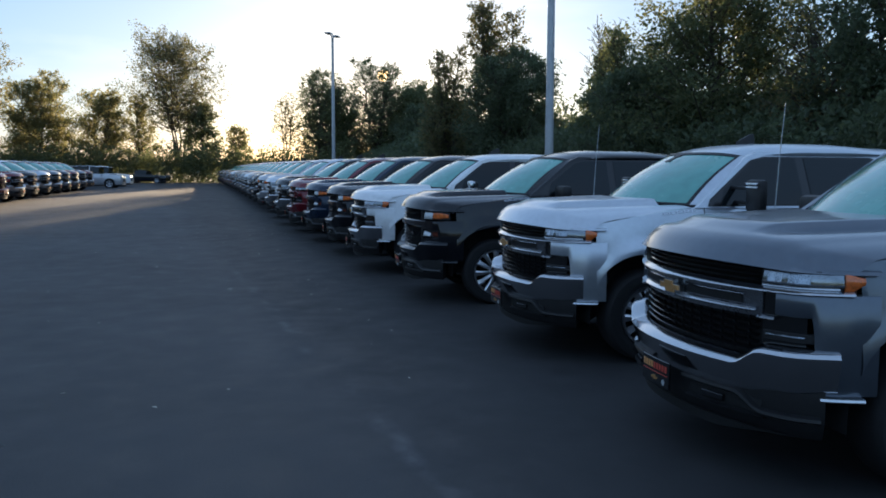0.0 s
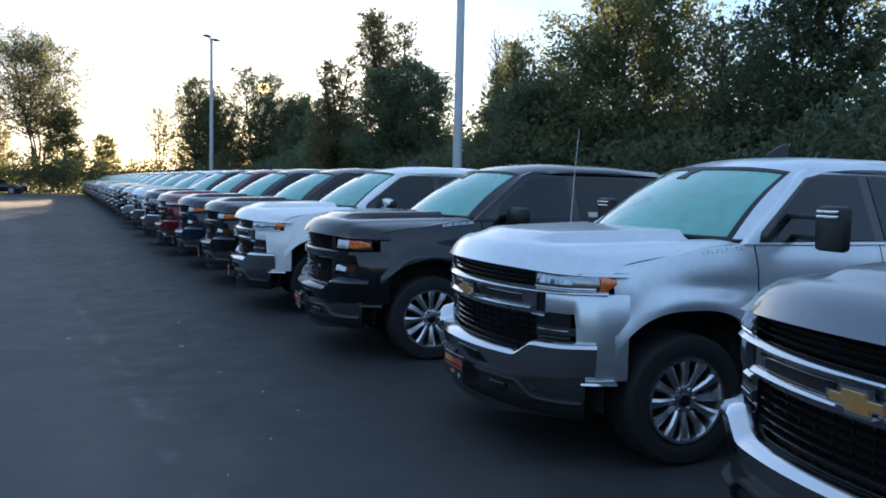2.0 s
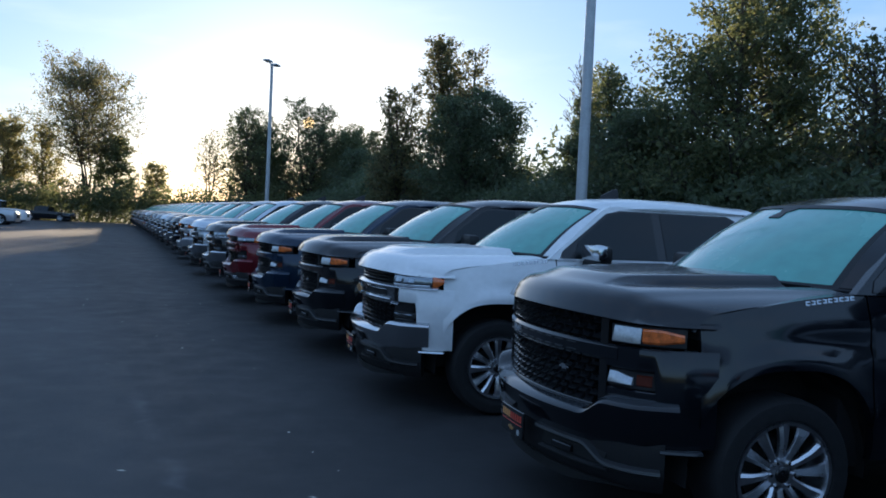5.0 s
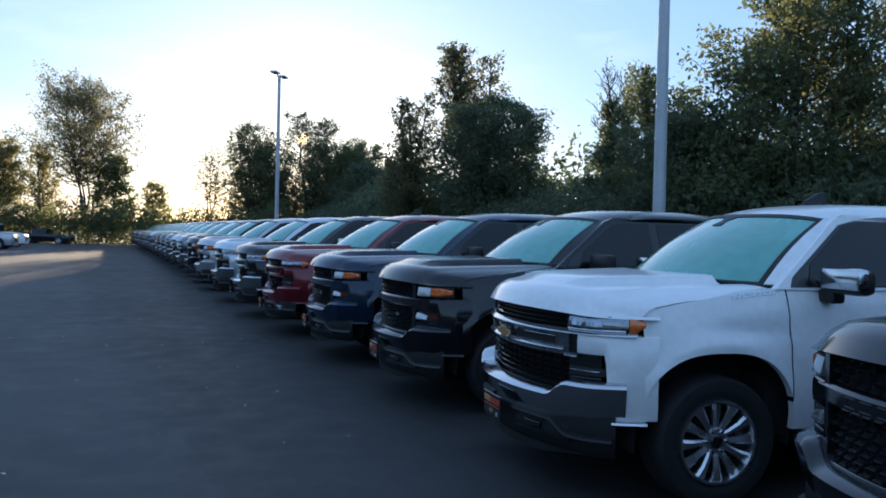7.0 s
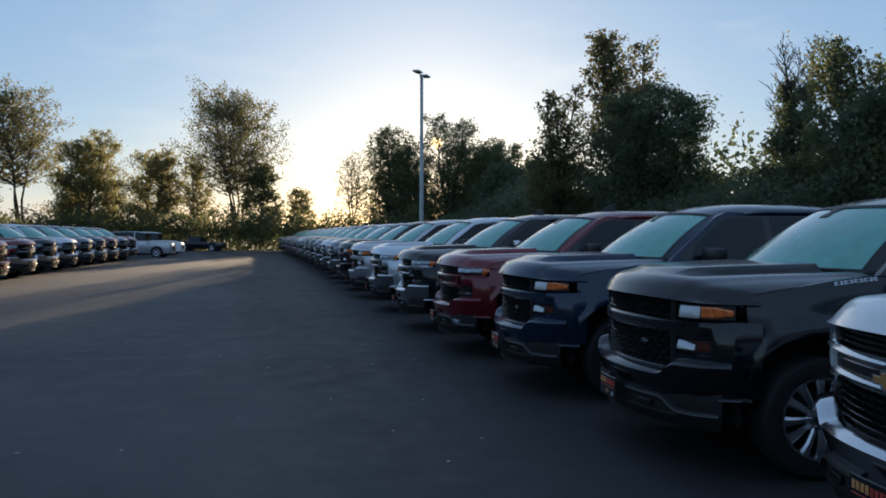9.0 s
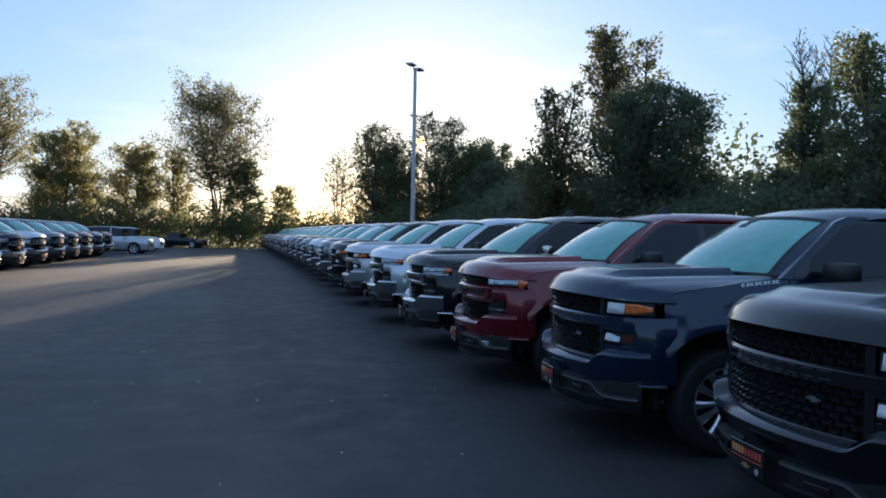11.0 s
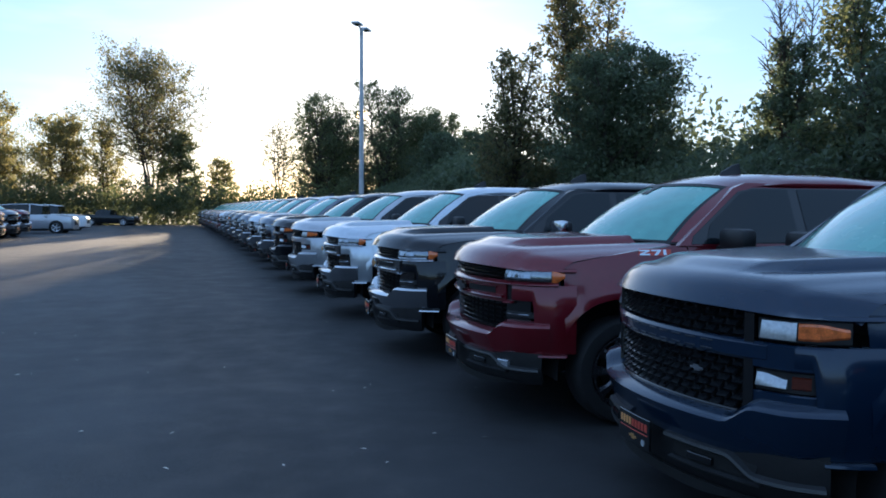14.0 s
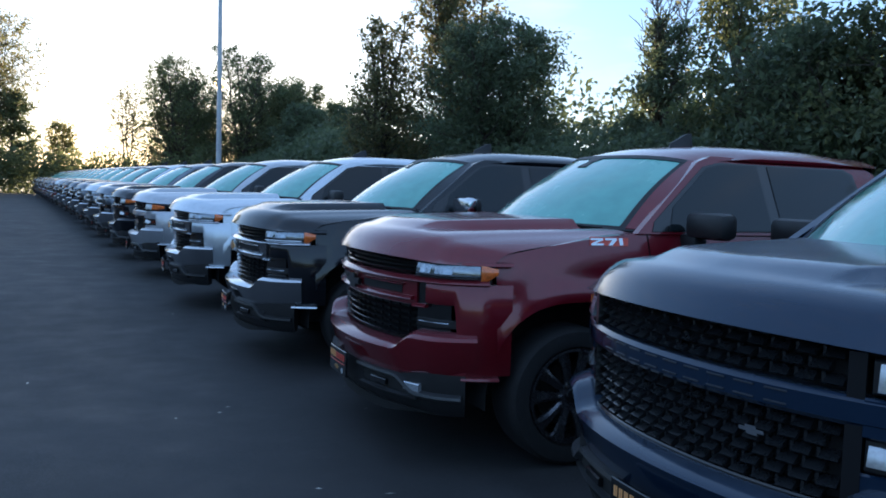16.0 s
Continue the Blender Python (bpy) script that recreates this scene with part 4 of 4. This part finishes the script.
def hedge(name, start, end, deep, height, n, size, leaf, seed, label):
    """A belt of shrubs from start to end."""
    rng = np.random.default_rng(seed)
    s, e = Vector(start), Vector(end)
    d = (e - s)
    side = Vector((d.y, -d.x, 0)).normalized()
    u = rng.uniform(0, 1, n)
    depth = rng.uniform(0, 1, n) ** 1.5
    bump = np.array([noise.noise((q * d.length / 3.2, seed, 0)) + 0.6 * noise.noise((q * d.length / 1.1, seed, 3)) for q in u])
    top = height * (1 + 0.28 * bump) * (0.72 + 0.5 * depth)
    z = rng.uniform(0, 1, n) ** 0.8 * top
    front = 0.8 * np.array([noise.noise((q * d.length / 2.0, zz / 1.6, seed)) for q, zz in zip(u, z)]) + 0.35 * (z / height) ** 2
    off = depth * deep - front
    c = np.stack([s.x + d.x * u + side.x * off, s.y + d.y * u + side.y * off, z], 1)
    ob = leaf_part(name, c, size, M[leaf], rng)
    tagged(ob, label, "hedge", kind="stuff")
    return ob


hedge("hedge", (16.3, -12, 0), (13.2, 97, 0), 5.5, 4.2, 110000, 0.11, "leaf_dark", 31, "dense dark green shrubs along the verge")
hedge("hedge", (23.5, -14, 0), (20.5, 70, 0), 4.0, 6.0, 26000, 0.2, "leaf_dark", 34, "dark thicket behind the verge trees")
hedge("hedge", (13.0, 97.5, 0), (-75, 97.5, 0), -4.5, 3.7, 70000, 0.15, "leaf_mid", 32, "low scrub along the far end")
hedge("hedge", (14.5, 60, 0), (17.5, 104, 0), 4.5, 5.6, 20000, 0.2, "leaf_dark", 33, "tall dark shrubs before the far corner")
# unseen leaf belts added round the lot to keep bright horizon out of reflections
hedge("hedge", (-38, 80, 0), (-40, -110, 0), 6.0, 8.5, 22000, 0.5, "leaf_dark", 35, "unseen tall dark leaf belt added at the side to block low sky")
hedge("hedge", (-45, -78, 0), (30, -78, 0), 5.0, 8.5, 14000, 0.42, "leaf_dark", 36, "unseen dark leaf belt added behind to block low sky")
hedge("hedge", (17.0, -80, 0), (16.4, -12, 0), 5.0, 6.0, 12000, 0.36, "leaf_dark", 37, "unseen dark shrubs added to extend the verge hedge behind")
hill = part("backdrop", grid(lambda u, v: (lerp(-700, 700, u), 420 + 60 * v, -1 + v * (7.5 + 2.5 * noise.noise((u * 14, 0, 0)))), 60, 3), soil)
tagged(hill, "low far rise of dark woodland", "hill", kind="structure")

# the sun itself
glow = bpy.data.materials.new("sun_surface")
glow.use_nodes = True
em = glow.node_tree.nodes.new("ShaderNodeEmission")
em.inputs[0].default_value, em.inputs[1].default_value = (1.0, 0.62, 0.24, 1), 3.5
glow.node_tree.links.new(em.outputs[0], glow.node_tree.nodes["Material Output"].inputs[0])
disc = part("sun_disc", moved(rings([[(9.5 * math.sin(b) * math.cos(a), 9.5 * math.sin(b) * math.sin(a), 9.5 * math.cos(b)) for a in (math.pi * k / 12 for k in range(24))] for b in (math.pi * (j + 0.02) / 12.04 for j in range(13))]), Matrix.Translation(SUN_DIR * 1400)), glow)
tagged(disc, "low golden sun behind the trees", "sun", kind="structure")


# ---- light poles ----
def light_pole(x, y, turn, h=10.2):
    root = bpy.data.objects.new("light_pole", None)
    scene.collection.objects.link(root)
    part("base", tube([(0, 0, 0), (0, 0, 0.72), (0, 0, 0.76)], [0.30, 0.30, 0.26], 20), mat("cast_concrete", (0.36, 0.35, 0.33), 0.9, vary=0.2, scale=4, bump=0.3), root)
    part("pole", tube([(0, 0, 0.75), (0, 0, h)], [0.125, 0.085], 20), M["pole"], root)
    part("flange", box(-0.19, 0.19, -0.19, 0.19, 0.76, 0.79, 0.008), M["pole"], root)
    for sg in (1, -1):
        part("arm", tube([(0, 0, h - 0.45), (0.10 * sg, 0, h - 0.15), (0.22 * sg, 0, h + 0.05), (0.45 * sg, 0, h + 0.12)], [0.045, 0.04, 0.04, 0.035], 10), M["pole"], root)
        head = part("lamp_head", moved(box(0.30 if sg > 0 else -1.0, 1.0 if sg > 0 else -0.30, -0.19, 0.19, h + 0.10, h + 0.19, 0.03), Matrix.Identity(4)), M["pole"], root)
        part("diffuser", box(0.45 if sg > 0 else -0.92, 0.92 if sg > 0 else -0.45, -0.14, 0.14, h + 0.085, h + 0.099), M["lens"], head)
    root.matrix_basis = pose(x, y, ground_z(y), 0, 0, turn)
    tagged(root, "grey steel light pole with two flat lamp heads", "light pole", "lot lighting")
    return root


light_pole(8.93, 20.6, 62)
light_pole(6.30, 53.67, 62)

# ---- parked trucks ----
KINDS = {}


def park(style, color, x, y, turn, label, group, mirror="black", aerial=False, tow=False):
    key = (style, mirror, aerial, tow)
    m = pose(x, y, ground_z(y), 0, 0, turn)
    if key in KINDS:
        ob = copy_thing(KINDS[key], m)
    else:
        ob = KINDS[key] = truck(*key)
        ob.matrix_basis = m @ Matrix.Diagonal((1.03, 1.03, 1.0, 1.0))
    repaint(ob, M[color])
    return tagged(ob, label, "pickup truck", group)


ROW = "pickup trucks in the long row"
BRIGHT = " crew-cab pickup truck with chrome grille bars and bumper"
PLAIN = " crew-cab pickup truck with black mesh grille and painted bumper"
park("lt", "grey", 3.11, 3.25, -1.5, "satin grey" + BRIGHT, ROW, aerial=True)
park("lt", "silver", 3.05, 6.33, -1, "pale silver pickup truck with chrome bumper and tall towing mirrors", ROW, aerial=True, tow=True)
c_truck = park("custom", "black", 2.68, 9.66, -2.5, "black" + PLAIN, ROW)
park("lt", "white", 2.36, 12.72, -3, "white pickup truck with chrome grille bars, bumper and mirror caps", ROW, mirror="chrome")
park("custom", "black", 2.21, 15.48, -2, "black" + PLAIN, ROW)
park("custom", "blue", 1.96, 18.15, -1.5, "dark blue" + PLAIN, ROW)
park("rst", "red", 1.70, 20.85, -1, "deep red pickup truck with red grille bars, bumper and black wheels", ROW)
park("lt", "black", 1.46, 23.60, -2, "black pickup truck with chrome grille bars, bumper and mirror caps", ROW, mirror="chrome")
park("lt", "silver", 1.25, 26.85, -2, "pale silver" + BRIGHT, ROW)
park("custom", "pale", 1.03, 30.22, -2, "light silver" + PLAIN, ROW)
far = [("custom", "black"), ("lt", "grey"), ("lt", "silver"), ("lt", "grey"), ("lt", "blue"), ("lt", "black"), ("custom", "grey"), ("lt", "silver"), ("rst", "red"), ("lt", "blue"), ("lt", "black"), ("rst", "red"), ("lt", "grey"), ("custom", "red"), ("lt", "black"), ("lt", "silver"), ("custom", "black"), ("lt", "grey")]
WORD = {"black": "black", "grey": "satin grey", "silver": "pale silver", "white": "white", "blue": "dark blue", "red": "deep red", "pale": "light silver"}
for i, (style, color) in enumerate(far):
    y = 33.3 + 3.05 * i
    park(style, color, 1.03 - 0.058 * (y - 30.22), y, -2 + (i * 7 % 3 - 1), WORD[color] + (BRIGHT if style == "lt" else PLAIN if style == "custom" else " pickup truck with painted grille bars and bumper"), ROW)
part("window_sticker", plate([(2.66, 1.41), (2.80, 1.41), (2.80, 1.46), (2.66, 1.46)], lambda a, b, o: house_y(a, b, o + 0.0115), 0.001), M["debris"], c_truck, "white sticker")
OPP = "pickup trucks in the opposite row"
for i, (style, color) in enumerate([("lt", "black"), ("lt", "grey"), ("rst", "red"), ("lt", "red"), ("lt", "black"), ("lt", "silver"), ("lt", "grey"), ("lt", "blue"), ("lt", "red"), ("lt", "grey"), ("lt", "red")]):
    park(style, color, -9.3 - 0.075 * i, 31.0 + 3.0 * i, 174 + (i * 5 % 3 - 1), WORD[color] + " crew-cab pickup truck with bright grille, facing the long row", OPP)


# ---- other cars ----
def car(name, color, label, length, height, width, stations, wheel_x, wheel_r, x, y, turn):
    """stations: x, belt height, top height, share of the width at the top; glass between belt and top."""
    root = bpy.data.objects.new(name, None)
    scene.collection.objects.link(root)
    hw = width / 2

    def loop(sx, belt, k):
        zs = [(0.22, 0.86), (0.30, 0.97), (0.55, 1.0), (belt * 0.86, 0.985), (belt, 0.93)]
        right = [(sx, hw * w * k, z) for z, w in zs]
        return right + [(p[0], -p[1], p[2]) for p in reversed(right)]
    part("body", rings([loop(sx, b, k) for sx, b, tp, k, _ in stations]), M[color], root, angle=40)
    cab = [s for s in stations if s[2] > s[1] + 0.02]
    part("cabin_glass", rings([[(sx, hw * 0.93 * k, b - 0.01), (sx, hw * kt, tp - 0.03), (sx, -hw * kt, tp - 0.03), (sx, -hw * 0.93 * k, b - 0.01)] for sx, b, tp, k, kt in cab]), M["glass"], root)
    part("roof", rings([[(sx, hw * kt * 1.01, tp - 0.05), (sx, hw * kt * 0.9, tp), (sx, -hw * kt * 0.9, tp), (sx, -hw * kt * 1.01, tp - 0.05)] for sx, b, tp, k, kt in cab if tp > height - 0.22]), M[color], root)
    for sx, b, tp, k, kt in cab[1:-1:2]:
        for g in (1, -1):
            part("pillar", rings([[(sx + d, g * (hw * 0.93 * k + 0.006), b) for d in (-0.03, 0.03)] + [(sx + d, g * (hw * kt + 0.006), tp - 0.03) for d in (0.03, -0.03)], [(sx + d, g * (hw * 0.93 * k - 0.03), b) for d in (-0.03, 0.03)] + [(sx + d, g * (hw * kt - 0.03), tp - 0.03) for d in (0.03, -0.03)]]), M[color], root)
    for g in (1, -1):
        part("headlamp", box(0.02, 0.32, g * hw * 0.62 - 0.16, g * hw * 0.62 + 0.16, 0.66, 0.78, 0.03), M["lens"], root)
        part("wing_mirror", box(1.42, 1.56, g * (hw + 0.06) - 0.09, g * (hw + 0.06) + 0.09, 0.98, 1.10, 0.03), M[color], root)
        for wx in wheel_x:
            hub = bpy.data.objects.new("wheel", None)
            scene.collection.objects.link(hub)
            hub.parent = root
            part("wheel_arch", tube([(wx, g * (hw - 0.25), wheel_r + 0.02), (wx, g * (hw + 0.004), wheel_r + 0.02)], [wheel_r + 0.06] * 2, 28), M["dark"], root)
            hub.matrix_local = pose(wx, g * (hw - 0.09), wheel_r, 0, 0, 0 if g < 0 else 180)
            ring = lambda pr, n: rings([[(r * math.cos(a), yy, r * math.sin(a)) for r, yy in pr] for a in (2 * math.pi * q / n for q in range(n + 1))], cap=False)
            part("tyre", ring([(wheel_r * 0.68, -0.10), (wheel_r * 0.9, -0.115), (wheel_r, -0.08), (wheel_r, 0.1), (wheel_r * 0.68, 0.1)], 28), M["rubber"], hub)
            spokes = [tube([(0, -0.10, 0), (wheel_r * 0.68 * math.cos(q), -0.105, wheel_r * 0.68 * math.sin(q))], [0.035, 0.03], 6) for q in (2 * math.pi * k / 5 for k in range(5))]
            part("rim", join(ring([(wheel_r * 0.7, -0.115), (wheel_r * 0.62, -0.10), (wheel_r * 0.60, 0.05)], 28), *spokes), M["alloy"], hub)
    part("grille", box(-0.012, 0.05, -hw * 0.42, hw * 0.42, 0.48, 0.74, 0.015), M["trim"], root)
    part("lower_trim", box(0.0, length, -hw * 0.9, hw * 0.9, 0.18, 0.30, 0.03), M["trim"], root)
    root.matrix_basis = pose(x, y, ground_z(y), 0, 0, turn)
    return tagged(root, label, "car")


SUV = [(0.0, 0.82, 0.82, 0.80, 0.6), (0.10, 0.98, 0.98, 0.92, 0.6), (0.75, 1.08, 1.08, 1.0, 0.7), (1.05, 1.12, 1.14, 1.0, 0.88), (1.70, 1.12, 1.68, 1.0, 0.78), (2.4, 1.12, 1.76, 1.0, 0.80), (3.3, 1.13, 1.76, 1.0, 0.79), (4.1, 1.15, 1.70, 0.99, 0.76), (4.55, 1.16, 1.20, 0.94, 0.85), (4.66, 0.95, 0.95, 0.90, 0.8)]
SEDAN = [(0.0, 0.60, 0.60, 0.78, 0.6), (0.15, 0.72, 0.72, 0.92, 0.6), (1.1, 0.88, 0.88, 1.0, 0.7), (1.45, 0.92, 0.94, 1.0, 0.84), (2.1, 0.93, 1.36, 1.0, 0.70), (2.8, 0.94, 1.43, 1.0, 0.72), (3.4, 0.95, 1.36, 1.0, 0.70), (4.1, 0.97, 0.99, 0.98, 0.82), (4.65, 0.95, 0.95, 0.92, 0.8), (4.78, 0.75, 0.75, 0.86, 0.8)]
car("suv", "pale", "pale silver sport utility car at the end of the opposite row", 4.7, 1.76, 1.88, SUV, (0.92, 3.66), 0.35, -8.9, 68.2, 176)
car("suv", "white", "white sport utility car parked behind another", 4.7, 1.76, 1.88, SUV, (0.92, 3.66), 0.35, -9.1, 74.2, 176)
car("sedan", "black", "dark low sedan near the far scrub", 4.78, 1.43, 1.82, SEDAN, (0.90, 3.70), 0.33, -7.6, 91.5, 165)
car("sedan", "grey", "dark grey sedan beyond the opposite row", 4.78, 1.43, 1.82, SEDAN, (0.90, 3.70), 0.33, -11.2, 64.4, 176)

# ---- litter on the asphalt ----
rng = np.random.default_rng(77)
bits = []
for i in range(90):
    x, y = rng.uniform(-3.5, 2.2), rng.uniform(-1, 26)
    a, l, w = rng.uniform(0, 6.28), rng.uniform(0.012, 0.035), rng.uniform(0.004, 0.012)
    c, s_ = math.cos(a), math.sin(a)
    g0 = ground_z(y)
    bits.append(([(x + c * l, y + s_ * l, g0 + 0.002), (x - s_ * w, y + c * w, g0 + 0.006), (x - c * l, y - s_ * l, g0 + 0.002), (x + s_ * w, y - c * w, g0 + 0.003)], [(0, 1, 2, 3)]))
ob = part("litter", join(*bits), M["debris"])
tagged(ob, "scattered pale leaf bits and grit on asphalt", "litter", kind="stuff")
